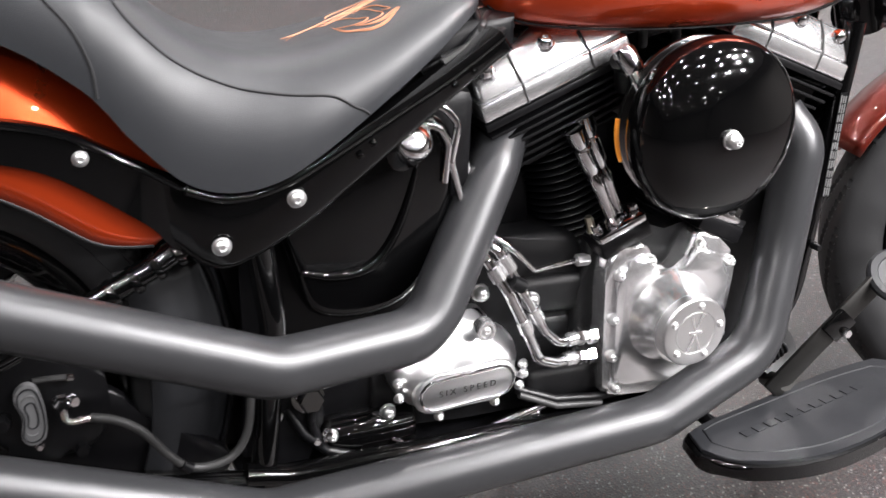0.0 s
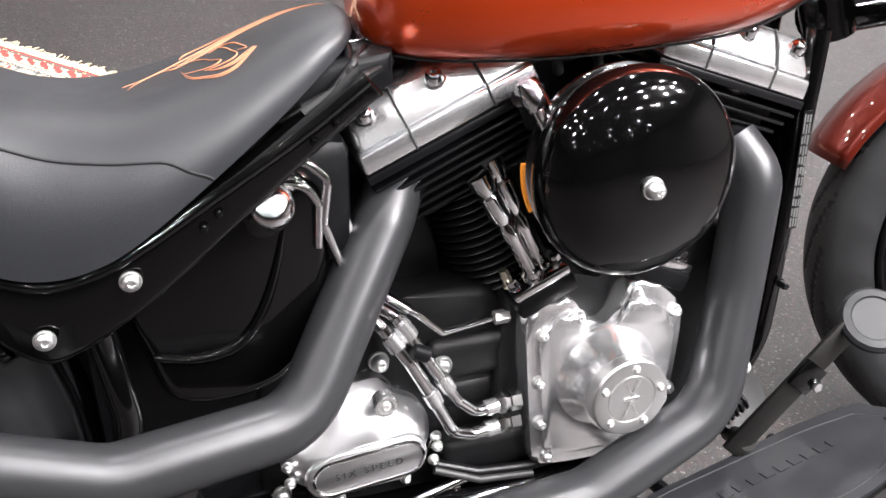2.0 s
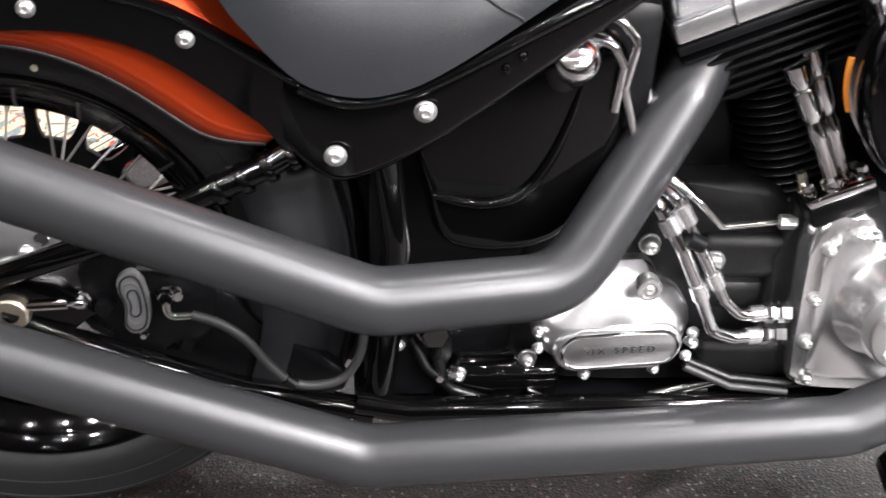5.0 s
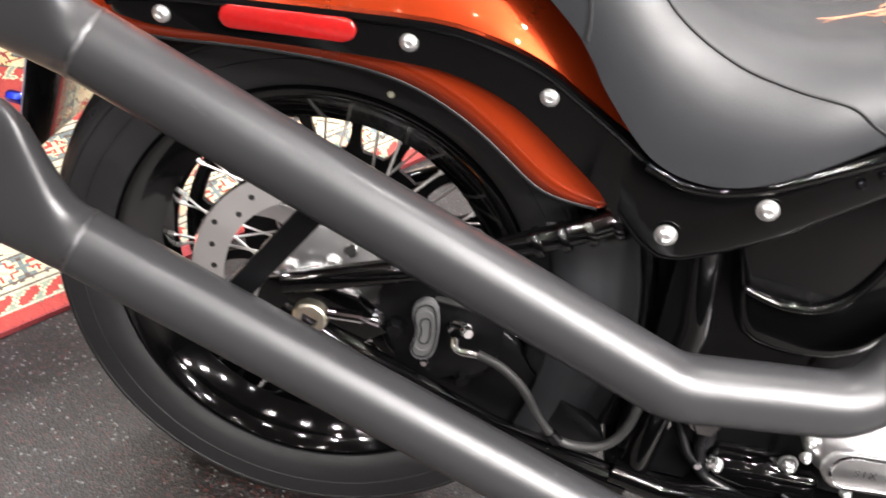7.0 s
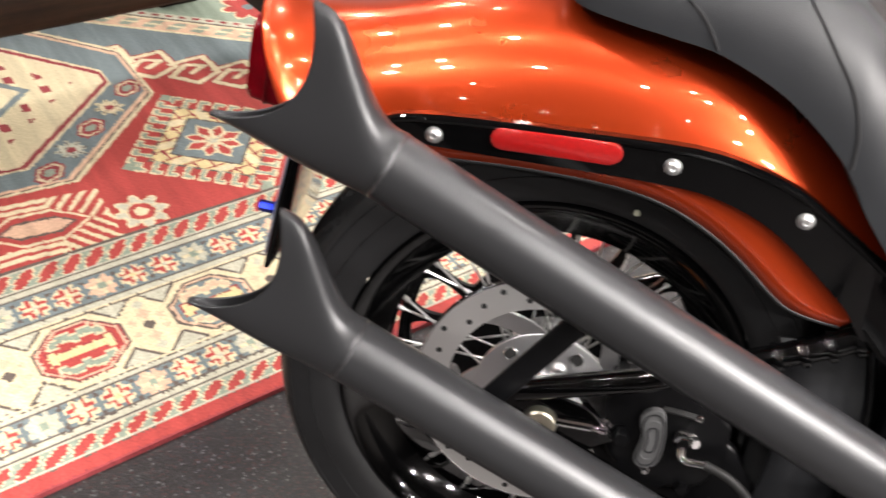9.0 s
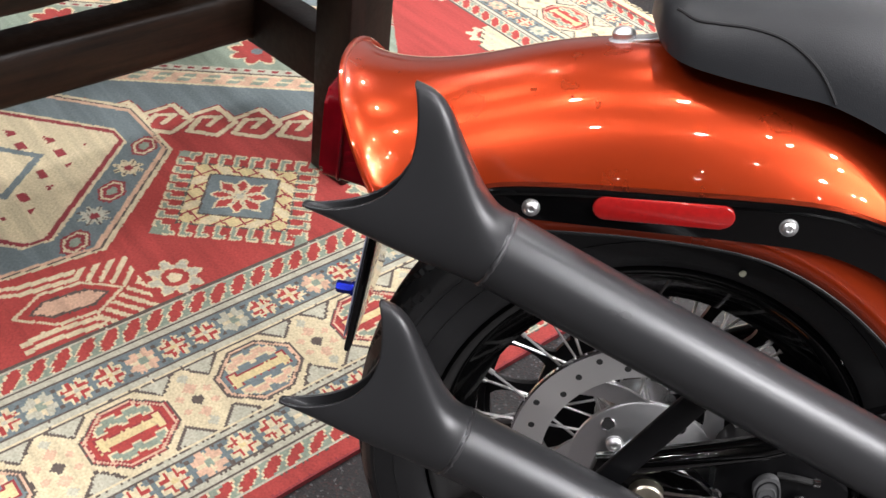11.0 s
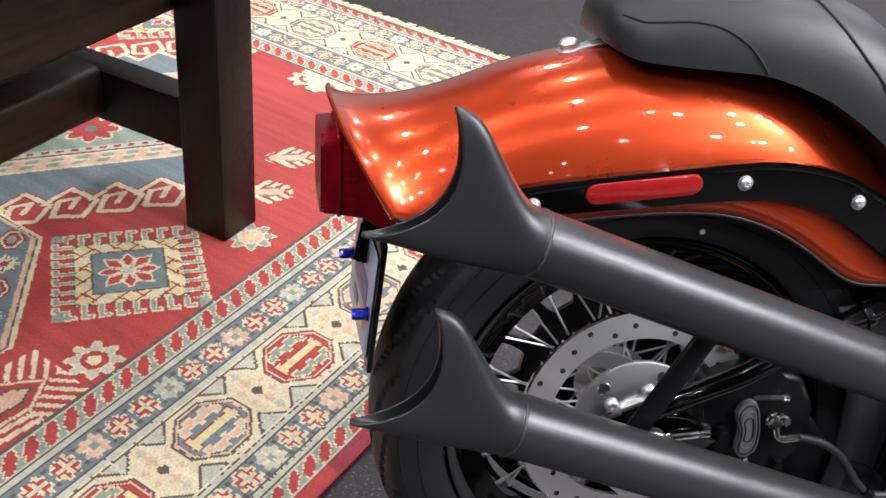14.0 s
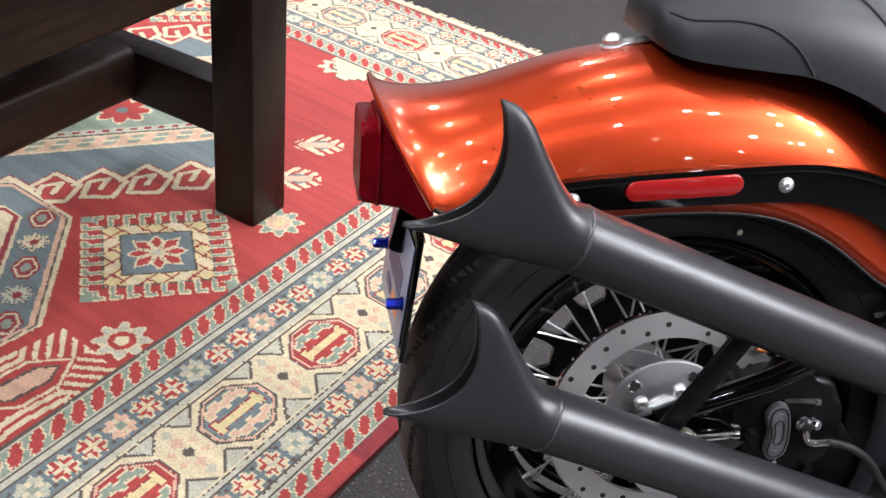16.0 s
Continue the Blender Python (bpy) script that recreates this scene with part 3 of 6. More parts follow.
def rug():
    g = rug_pattern()
    nu, nv = g.shape
    verts, faces, mats = [], [], []

    def at(i, j):
        uu, vv = i * KNOT - 0.03 - RUG_FAR, j * KNOT - 0.03
        return (RUG_CORNER.x + ax_u.x * uu + ax_v.x * vv, RUG_CORNER.y + ax_u.y * uu + ax_v.y * vv, RUG_TOP)

    for i in range(nu):
        row = g[i]
        cut = np.concatenate([[0], np.flatnonzero(np.diff(row)) + 1, [nv]])
        for a, b in zip(cut[:-1], cut[1:]):
            k = len(verts)
            verts += [at(i, a), at(i + 1, a), at(i + 1, b), at(i, b)]
            faces.append((k, k + 1, k + 2, k + 3))
            mats.append(int(row[a]))
    # the woven edge all round
    corners = [(0, 0), (nu, 0), (nu, nv), (0, nv)]
    for (i, j), (i2, j2) in zip(corners, corners[1:] + corners[:1]):
        k = len(verts)
        p, q = at(i, j), at(i2, j2)
        verts += [p, q, (q[0], q[1], 0.0), (p[0], p[1], 0.0)]
        faces.append((k, k + 1, k + 2, k + 3))
        mats.append(WINE)
    me = bpy.data.meshes.new("rug")
    me.from_pydata(verts, [], faces)
    me.polygons.foreach_set("material_index", mats)
    for name, c in zip(("red", "cream", "blue", "green", "dark", "gold", "peach", "wine", "pale"), YARN):
        m = mat("wool_" + name, c, 0.9, 0, 0, 0.5, 230, 1.0, 330, 0.05)
        weft(m)
        me.materials.append(m)
    me.update()
    ob = tagged(new("rug", me), "hand-knotted red and cream wool rug with geometric borders", "rug")
    # fringe threads along the far end
    bm = bmesh.new()
    rnd = random.Random(4)
    n = int(RUG_WIDE / 0.008)
    for k in range(n):
        p = Vector((*(RUG_CORNER + ax_u * -(0.03 + RUG_FAR) + ax_v * (k * 0.008 - 0.028)), 0.006))
        e = p + Vector((*(ax_u * -rnd.uniform(0.012, 0.03) + ax_v * rnd.uniform(-0.012, 0.012)), -0.004))
        sweep(bm, [p, (p + e) / 2 + Vector((0, 0, 0.002)), e], 0.0016, 4, False)
    tagged(part("fringe", bm, me.materials[CREAM], ob, "short cream wool fringe"), kind="stuff")
    return ob


rug()


# ---- the table ----
def wood(name, color, rough):
    m = mat(name, color, rough, 0, 0.0, 0.3, 9, 0.7, 70, 0.16, 0.2, 1.36)
    nt = m.node_tree
    b = nt.nodes["Principled BSDF"]
    co = nt.nodes.new("ShaderNodeTexCoord")
    mp = nt.nodes.new("ShaderNodeMapping")
    mp.inputs["Scale"].default_value = (3, 40, 40)
    nt.links.new(co.outputs["Object"], mp.inputs["Vector"])
    no = nt.nodes.new("ShaderNodeTexNoise")
    no.inputs["Scale"].default_value, no.inputs["Detail"].default_value, no.inputs["Roughness"].default_value = 1.6, 8, 0.65
    nt.links.new(mp.outputs[0], no.inputs["Vector"])
    rp = nt.nodes.new("ShaderNodeValToRGB")
    rp.color_ramp.elements[0].position, rp.color_ramp.elements[0].color = 0.3, (*[c * 0.2 for c in color], 1)
    rp.color_ramp.elements[1].position, rp.color_ramp.elements[1].color = 0.72, (*[c * 2.2 for c in color], 1)
    nt.links.new(no.outputs["Fac"], rp.inputs[0])
    nt.links.new(rp.outputs[0], b.inputs["Base Color"])
    return m


M["wood"] = wood("dark_stained_wood", (0.011, 0.0050, 0.0024), 0.48)
M["wood_dark"] = wood("black_brown_wood", (0.0058, 0.0022, 0.0015), 0.46)


def table():
    """A heavy table; its own x runs along its length, from the leg pair at the origin to the other pair."""
    t = tagged(new("table"), "heavy dark-stained wooden table standing on the rug", "table")
    t.location, t.rotation_euler = (-0.5235, 0.976, RUG_TOP), (0, 0, radians(231.5))
    LONG, WIDE = 1.45, 0.62
    def beam(name, lo, hi, m, bevel=0.004, label=""):
        bm = bmesh.new()
        h = [(b - a) / 2 for a, b in zip(lo, hi)]
        block(bm, (0, 0, 0), h, None, bevel, (1, 1), 2)
        o = part(name, bm, m, t, label)
        o.location = [(a + b) / 2 for a, b in zip(lo, hi)]
        return o
    def hewn(name, lo, hi, m, seed):
        """A rough-hewn beam: rounded rectangle sections that wander along its length."""
        rnd = random.Random(seed)
        h = [(b - a) / 2 for a, b in zip(lo, hi)]
        rows = []
        for k in range(19):
            x = -h[0] + 2 * h[0] * k / 18
            row = []
            for q in range(24):
                a = 2 * math.pi * q / 24
                c, s = math.cos(a), math.sin(a)
                g = 1 - rnd.uniform(0, 0.05)
                row.append(Vector((x, h[1] * g * math.copysign(abs(c) ** 0.28, c), h[2] * g * math.copysign(abs(s) ** 0.28, s))))
            rows.append(row)
        bm = bmesh.new()
        vr = grid_surface(bm, rows, True)
        bm.faces.new(vr[0])
        bm.faces.new(vr[-1][::-1])
        o = part(name, bm, m, t, "", 60)
        o.location = [(a + b) / 2 for a, b in zip(lo, hi)]
        return o
    for x in (0, LONG):
        for y in (0, -WIDE):
            bm = bmesh.new()
            block(bm, (0, 0, 0), (0.33, 0.05, 0.05), None, 0.005)
            leg = part("leg", bm, M["wood_dark"], t)
            leg.location, leg.rotation_euler = (x, y, 0.33), (0, radians(90), 0)
        beam("cross_stretcher", (x - 0.034, -WIDE + 0.0505, 0.165), (x + 0.034, -0.0505, 0.275), M["wood_dark"])
    hewn("long_stretcher", (0.0345, -WIDE / 2 - 0.05, 0.175), (LONG - 0.0345, -WIDE / 2 + 0.05, 0.285), M["wood"], 3)
    for y in (-0.030 - 0.045, -WIDE + 0.030 + 0.045):
        hewn("apron", (0.0225, y - 0.022, 0.45), (LONG - 0.0225, y + 0.022, 0.655), M["wood"], 8)
    beam("end_apron", (-0.022, -WIDE + 0.0505, 0.45), (0.022, -0.0505, 0.655), M["wood_dark"])
    beam("end_apron", (LONG - 0.022, -WIDE + 0.0505, 0.45), (LONG + 0.022, -0.0505, 0.655), M["wood_dark"])
    n = 5
    w = (WIDE + 0.16) / n
    for k in range(n):
        beam("plank", (-0.1, -WIDE - 0.08 + k * w, 0.661), (LONG + 0.1, -WIDE - 0.08 + (k + 1) * w - 0.003, 0.706), M["wood"], 0.003)
    return t


table()


# ---- the motorcycle: x ahead of the rear axle, right is minus y, leaning on its side stand ----
LEAN = 12.0
bike = tagged(new("motorcycle"), "orange and black cruiser motorcycle leaning on its stand", "motorcycle")
bike.rotation_euler = (radians(-LEAN), 0, 0)
HUB = 0.3235


# fender
def fender():
    st = [(-0.372, 0.717, -0.316, 0.622, 0.140), (-0.350, 0.709, -0.304, 0.612, 0.131), (-0.30, 0.711, -0.264, 0.602, 0.120), (-0.24, 0.726, -0.210, 0.600, 0.1175), (-0.18, 0.749, -0.160, 0.602, 0.1185), (-0.11, 0.767, -0.105, 0.609, 0.1190), (-0.03, 0.776, -0.025, 0.614, 0.1190),
          (0.05, 0.775, 0.045, 0.612, 0.1190), (0.12, 0.761, 0.098, 0.597, 0.1190), (0.18, 0.730, 0.145, 0.573, 0.1190), (0.24, 0.684, 0.186, 0.543, 0.1180), (0.30, 0.622, 0.218, 0.523, 0.1170), (0.345, 0.578, 0.268, 0.519, 0.1150)]
    rows = []
    fine = np.array(smooth_line(st, 7))
    for _ in range(14):
        fine[1:-1] = 0.25 * fine[:-2] + 0.5 * fine[1:-1] + 0.25 * fine[2:]
    for cx, cz, ex, ez, w in fine:
        half = []
        for k in range(15):
            ph = math.pi / 2 * k / 14
            y, t = w * math.sin(ph) ** 0.86, 1 - math.cos(ph) ** 0.92
            half.append(Vector((cx + (ex - cx) * t, -y, cz + (ez - cz) * t)))
        rows.append([Vector((p.x, -p.y, p.z)) for p in half[:0:-1]] + half)
    bm = bmesh.new()
    grid_surface(bm, rows)
    ob = part("rear_fender", bm, M["paint"], bike, "glossy orange metallic steel fender", 60)
    so = ob.modifiers.new("thickness", "SOLIDIFY")
    so.thickness, so.offset = 0.004, -1
    # the rolled lower edge
    for s in (-1, 1):
        bm = bmesh.new()
        sweep(bm, [Vector((r[-1].x, s * (r[-1].y + 0.002), r[-1].z)) for r in rows], 0.0026, 8)
        part("rolled_edge", bm, M["rubber"], ob)
    bm = bmesh.new()
    sweep(bm, rows[0], 0.0032, 8)
    part("rolled_edge", bm, M["paint"], ob)
    return ob


fender()
top = [(-0.222, 0.634), (-0.200, 0.643), (-0.138, 0.653), (-0.028, 0.664), (0.080, 0.673), (0.137, 0.668), (0.186, 0.655), (0.226, 0.634), (0.274, 0.606), (0.319, 0.577)]
low = [(0.335, 0.522), (0.300, 0.508), (0.282, 0.524), (0.266, 0.543), (0.242, 0.5615), (0.208, 0.586), (0.170, 0.6095), (0.131, 0.6235), (0.091, 0.6300), (0.037, 0.6290), (-0.020, 0.6255), (-0.078, 0.6215), (-0.135, 0.6180), (-0.180, 0.6160), (-0.218, 0.620)]
for side in (1, -1):
    bm = slab(bmesh.new(), smooth_line(top, 3) + smooth_line(low, 3), side * 0.1145, side * 0.127, 0.0045, 3)
    strut = part("fender_strut", bm, M["black"], bike, "gloss black fender strut")
    # rounded bead added along the strut's top edge to catch lamp glints
    part("strut_glint_bead", sweep(bmesh.new(), [R(x, side * 0.1265, z - 0.005) for x, z in smooth_line(top, 3)], 0.0042, 10), M["black"], strut)
    bm = bmesh.new()
    x0r, x1r = -0.114, 0.014
    ring = [(x0r + 0.012 - 0.012 * math.sin(math.pi * k / 8), 0.6405 + 0.0115 * math.cos(math.pi * k / 8)) for k in range(9)] + [(x1r - 0.012 + 0.012 * math.sin(math.pi * k / 8), 0.6505 - 0.0115 * math.cos(math.pi * k / 8)) for k in range(9)]
    slab(bm, ring, side * 0.1275, side * 0.1325, 0.002)
    part("reflector", bm, M["reflector"], strut, "red plastic side reflector", 50)
    for x, z in ((-0.169, 0.628), (0.063, 0.650), (0.199, 0.626)):
        bolt("bolt", R(x, side * 0.127, z), 0.0074, strut, OUT * side, 0.5)

# frame side rails under the seat
rail_top = [(0.262, 0.610), (0.300, 0.592), (0.345, 0.578), (0.395, 0.586), (0.446, 0.611), (0.517, 0.653), (0.596, 0.700), (0.655, 0.742)]
rail_low = [(0.672, 0.722), (0.610, 0.676), (0.530, 0.612), (0.480, 0.572), (0.432, 0.536), (0.385, 0.508), (0.345, 0.492), (0.312, 0.500), (0.278, 0.528)]
for side in (1, -1):
    bm = pillow(bmesh.new(), smooth_line(rail_top, 3) + smooth_line(rail_low, 3), side * 0.105, side * 0.144, 0.009, 4)
    for q in bm.verts:
        if abs(q.co.y) > 0.12:
            q.co.y = math.copysign(abs(q.co.y) - 0.019 * min(1, max(0, (0.335 - q.co.x) / 0.055)), q.co.y)
    rail = part("frame_rail", bm, M["black"], bike, "gloss black frame side rail")
    # gloss bead added to give the rail's upper edge its sparkle
    part("rail_glint_bead", sweep(bmesh.new(), [R(x, side * 0.1415, z - 0.004) for x, z in smooth_line(rail_top, 3)[3:]], 0.0062, 12), M["black"], rail)
    for x, z in ((0.418, 0.569), (0.335, 0.522)):
        bolt("bolt", R(x, side * 0.144, z), 0.0094, rail, OUT * side, 0.55)
    for x, z, r in ((0.49, 0.612, 0.004), (0.505, 0.625, 0.004), (0.43, 0.598, 0.0035), (0.60, 0.685, 0.004), (0.622, 0.700, 0.004)):
        bolt("screw", R(x, side * 0.144, z), r, rail, OUT * side, 0.6, M["black"])

# rear seat mount
bm = bmesh.new()
lathe(bm, [(0, 0), (0.016, 0), (0.017, 0.002), (0.011, 0.004), (0.011, 0.006), (0.0115, 0.007), (0.0115, 0.010), (0.0090, 0.0135), (0.005, 0.0155), (0, 0.016)], R(-0.1056, 0, 0.7635), Vector((-0.15, 0, 1)), 24)
block(bm, R(-0.080, 0, 0.7725), (0.026, 0.012, 0.0015), (Vector((0.97, 0, 0.24)), Vector((0, 1, 0)), Vector((-0.24, 0, 0.97))), 0.001)
part("seat_bolt", bm, M["bolt"], bike, "chrome seat mounting bolt with washer")

# ---- seat ----
SEAT = [(-0.082, 0.792, 0.803, 0.030), (-0.079, 0.784, 0.815, 0.056), (-0.070, 0.777, 0.826, 0.076), (-0.050, 0.772, 0.838, 0.092), (-0.01, 0.769, 0.848, 0.105), (0.03, 0.767, 0.853, 0.113), (0.08, 0.762, 0.855, 0.120), (0.144, 0.739, 0.848, 0.128), (0.20, 0.702, 0.828, 0.137), (0.225, 0.677, 0.812, 0.141), (0.25, 0.645, 0.795, 0.145), (0.30, 0.598, 0.750, 0.150),
        (0.35, 0.584, 0.720, 0.152), (0.40, 0.593, 0.708, 0.152), (0.45, 0.619, 0.711, 0.146), (0.52, 0.662, 0.731, 0.126), (0.58, 0.700, 0.757, 0.104), (0.62, 0.729, 0.772, 0.088), (0.655, 0.752, 0.780, 0.066), (0.668, 0.762, 0.778, 0.045)]
seat_fine = smooth_line(SEAT, 6)
seat_x = [s[0] for s in seat_fine]


def seat_at(x, ph, lift=0.0):
    """A point of the seat's skin: ph 0 at its lower edge on the right, 90 on the middle line."""
    zl, zt, w = [float(np.interp(x, seat_x, [s[k] for s in seat_fine])) for k in (1, 2, 3)]
    a = radians(ph)
    c, s = max(math.cos(a), 0.0), math.sin(a)
    dish = 0.010 * math.exp(-((x - 0.40) / 0.10) ** 2)
    return R(x, (w + lift) * c ** 0.62, zl + (zt - zl + lift) * s ** 0.74 + dish * c ** 0.6 * s)


def seat():
    rows = []
    angs = [0, 5, 12, 20, 28, 36, 44, 52, 60, 68, 76, 84, 90]
    for s in seat_fine:
        right = [seat_at(s[0], a) for a in angs]
        rows.append([Vector((p.x, -p.y, p.z)) for p in right] + right[-2::-1])
    bm = bmesh.new()
    vr = grid_surface(bm, rows)
    for a, b in zip(vr, vr[1:]):
        bm.faces.new((a[0], a[-1], b[-1], b[0]))
    bm.faces.new(vr[0])
    bm.faces.new(vr[-1][::-1])
    ob = part("seat", bm, M["leather"], bike, "black smooth leather two-up saddle", 70)
    def flank(x, z):
        """The angle at which the flank has that height."""
        zl, zt = [float(np.interp(x, seat_x, [q[k] for q in seat_fine])) for k in (1, 2)]
        return x, math.degrees(math.asin(min(0.99, max(0.02, (z - zl) / (zt - zl))) ** (1 / 0.74)))

    seams = [[flank(x, z) for x, z in sm] for sm in (
        [(0.232, 0.796), (0.244, 0.776), (0.260, 0.754), (0.284, 0.729), (0.315, 0.706), (0.351, 0.688), (0.4056, 0.676), (0.457, 0.675), (0.486, 0.664), (0.505, 0.650)],
        [(-0.069, 0.815), (-0.055, 0.812), (-0.035, 0.813), (-0.008, 0.815), (0.022, 0.811), (0.048, 0.797), (0.066, 0.778), (0.074, 0.766)],
        [(0.128, 0.842), (0.148, 0.820), (0.175, 0.788), (0.200, 0.757), (0.215, 0.722), (0.219, 0.690)])]
    for sm in seams:
        line = smooth_line(sm, 6)
        for s in (1, -1):
            pts = [seat_at(x, ph, 0.0002) for x, ph in line]
            part("seam", sweep(bmesh.new(), [Vector((p.x, p.y * s, p.z)) for p in pts], 0.0016, 6), M["thread"], ob)
    # stitched spear along the middle line, with curls on both flanks
    strokes = [[(0.442, 91), (0.464, 92), (0.488, 94), (0.504, 96), (0.542, 101), (0.574, 104), (0.61, 104), (0.65, 96)], [(0.446, 90), (0.482, 93), (0.496, 92), (0.524, 94), (0.556, 97), (0.586, 98), (0.63, 98), (0.655, 93)], [(0.50, 93), (0.53, 97), (0.56, 100), (0.60, 101), (0.64, 97)], [(0.51, 95), (0.54, 97), (0.57, 99), (0.61, 99)],
               [(0.504, 98), (0.510, 103), (0.526, 106), (0.548, 107), (0.572, 106)], [(0.500, 90), (0.504, 83), (0.516, 77), (0.530, 71), (0.546, 70), (0.558, 74), (0.572, 80)], [(0.502, 88), (0.508, 82), (0.518, 78), (0.531, 73), (0.545, 72), (0.556, 75), (0.571, 81)], [(0.520, 85), (0.530, 80), (0.546, 78), (0.558, 80), (0.570, 82)], [(0.522, 84), (0.532, 79), (0.546, 76), (0.560, 78), (0.571, 81)],
               [(0.494, 94), (0.510, 93), (0.528, 90), (0.538, 87), (0.532, 85), (0.520, 86), (0.500, 89)], [(0.510, 97), (0.532, 97), (0.548, 91), (0.554, 85), (0.548, 82), (0.530, 83), (0.520, 84)], [(0.532, 93), (0.546, 94), (0.560, 90), (0.564, 85), (0.556, 87)]]
    for st in strokes:
        line = smooth_line(st, 7)
        n = len(line)
        for s in (1,):
            pts = []
            for x, ph in line:
                p = seat_at(x, min(ph, 180 - ph), 0.0004)
                pts.append(Vector((p.x, s * p.y * (1 if ph <= 90 else -1), p.z)))
            rs = [0.0003 + 0.0006 * math.sin(math.pi * min(0.97, (k + 1) / n)) for k in range(n)]
            part("embroidery", sweep(bmesh.new(), pts, rs, 5), M["silk"], ob, "orange embroidered spear and curls")
    return ob


seat()


# ---- tank ----
def tank():
    st = [(0.684, 0.752, 0.800, 0.030), (0.692, 0.740, 0.84, 0.070), (0.718, 0.728, 0.875, 0.098), (0.78, 0.720, 0.92, 0.128), (0.88, 0.717, 0.945, 0.148), (0.98, 0.720, 0.955, 0.156), (1.08, 0.727, 0.955, 0.152), (1.16, 0.744, 0.945, 0.130), (1.21, 0.762, 0.93, 0.095), (1.235, 0.79, 0.90, 0.045)]
    rows = []
    for x, zl, zt, w in smooth_line(st, 5):
        zm = zl + (zt - zl) * 0.36
        ring = []
        for k in range(32):
            a = 2 * math.pi * k / 32 - math.pi / 2
            c, s = math.cos(a), math.sin(a)
            y = w * math.copysign(abs(c) ** 0.8, c)
            z = zm + (zt - zm) * abs(s) ** 0.9 if s > 0 else zm - (zm - zl) * abs(s) ** 0.7
            ring.append(Vector((x, y, z)))
        rows.append(ring)
    bm = bmesh.new()
    vr = grid_surface(bm, rows, True)
    bm.faces.new(vr[0])
    bm.faces.new(vr[-1][::-1])
    ob = part("fuel_tank", bm, M["paint"], bike, "glossy orange metallic fuel tank", 60)
    seam = [Vector((r[4].x, r[4].y, r[4].z - 0.002)) for r in rows[2:-3]]
    for s in (1, -1):
        part("weld_seam", sweep(bmesh.new(), [Vector((p.x, p.y * s, p.z)) for p in seam], 0.0016, 8), M["satin"], ob)
    return ob


tank()


# ---- wheels ----
def spoke_set(hub_r, rim_r, half, count, parent, center, steer):
    """Crossed wire spokes between the hub's two flanges and the rim."""
    base = None
    for k in range(count):
        a = 2 * math.pi * k / count
        side = 1 if k % 2 else -1
        lead = radians(26) * (1 if (k // 2) % 2 else -1)
        p = Vector((hub_r * math.cos(a + lead), side * half, hub_r * math.sin(a + lead)))
        q = Vector((rim_r * math.cos(a), side * 0.012, rim_r * math.sin(a)))
        bm = bmesh.new()
        n = p + (q - p) * 0.93
        sweep(bm, [p, n], 0.0016, 6)
        sweep(bm, [n, q], 0.0030, 6)
        o = part("spoke", bm, M["steel"], parent)
        o.matrix_basis = steer


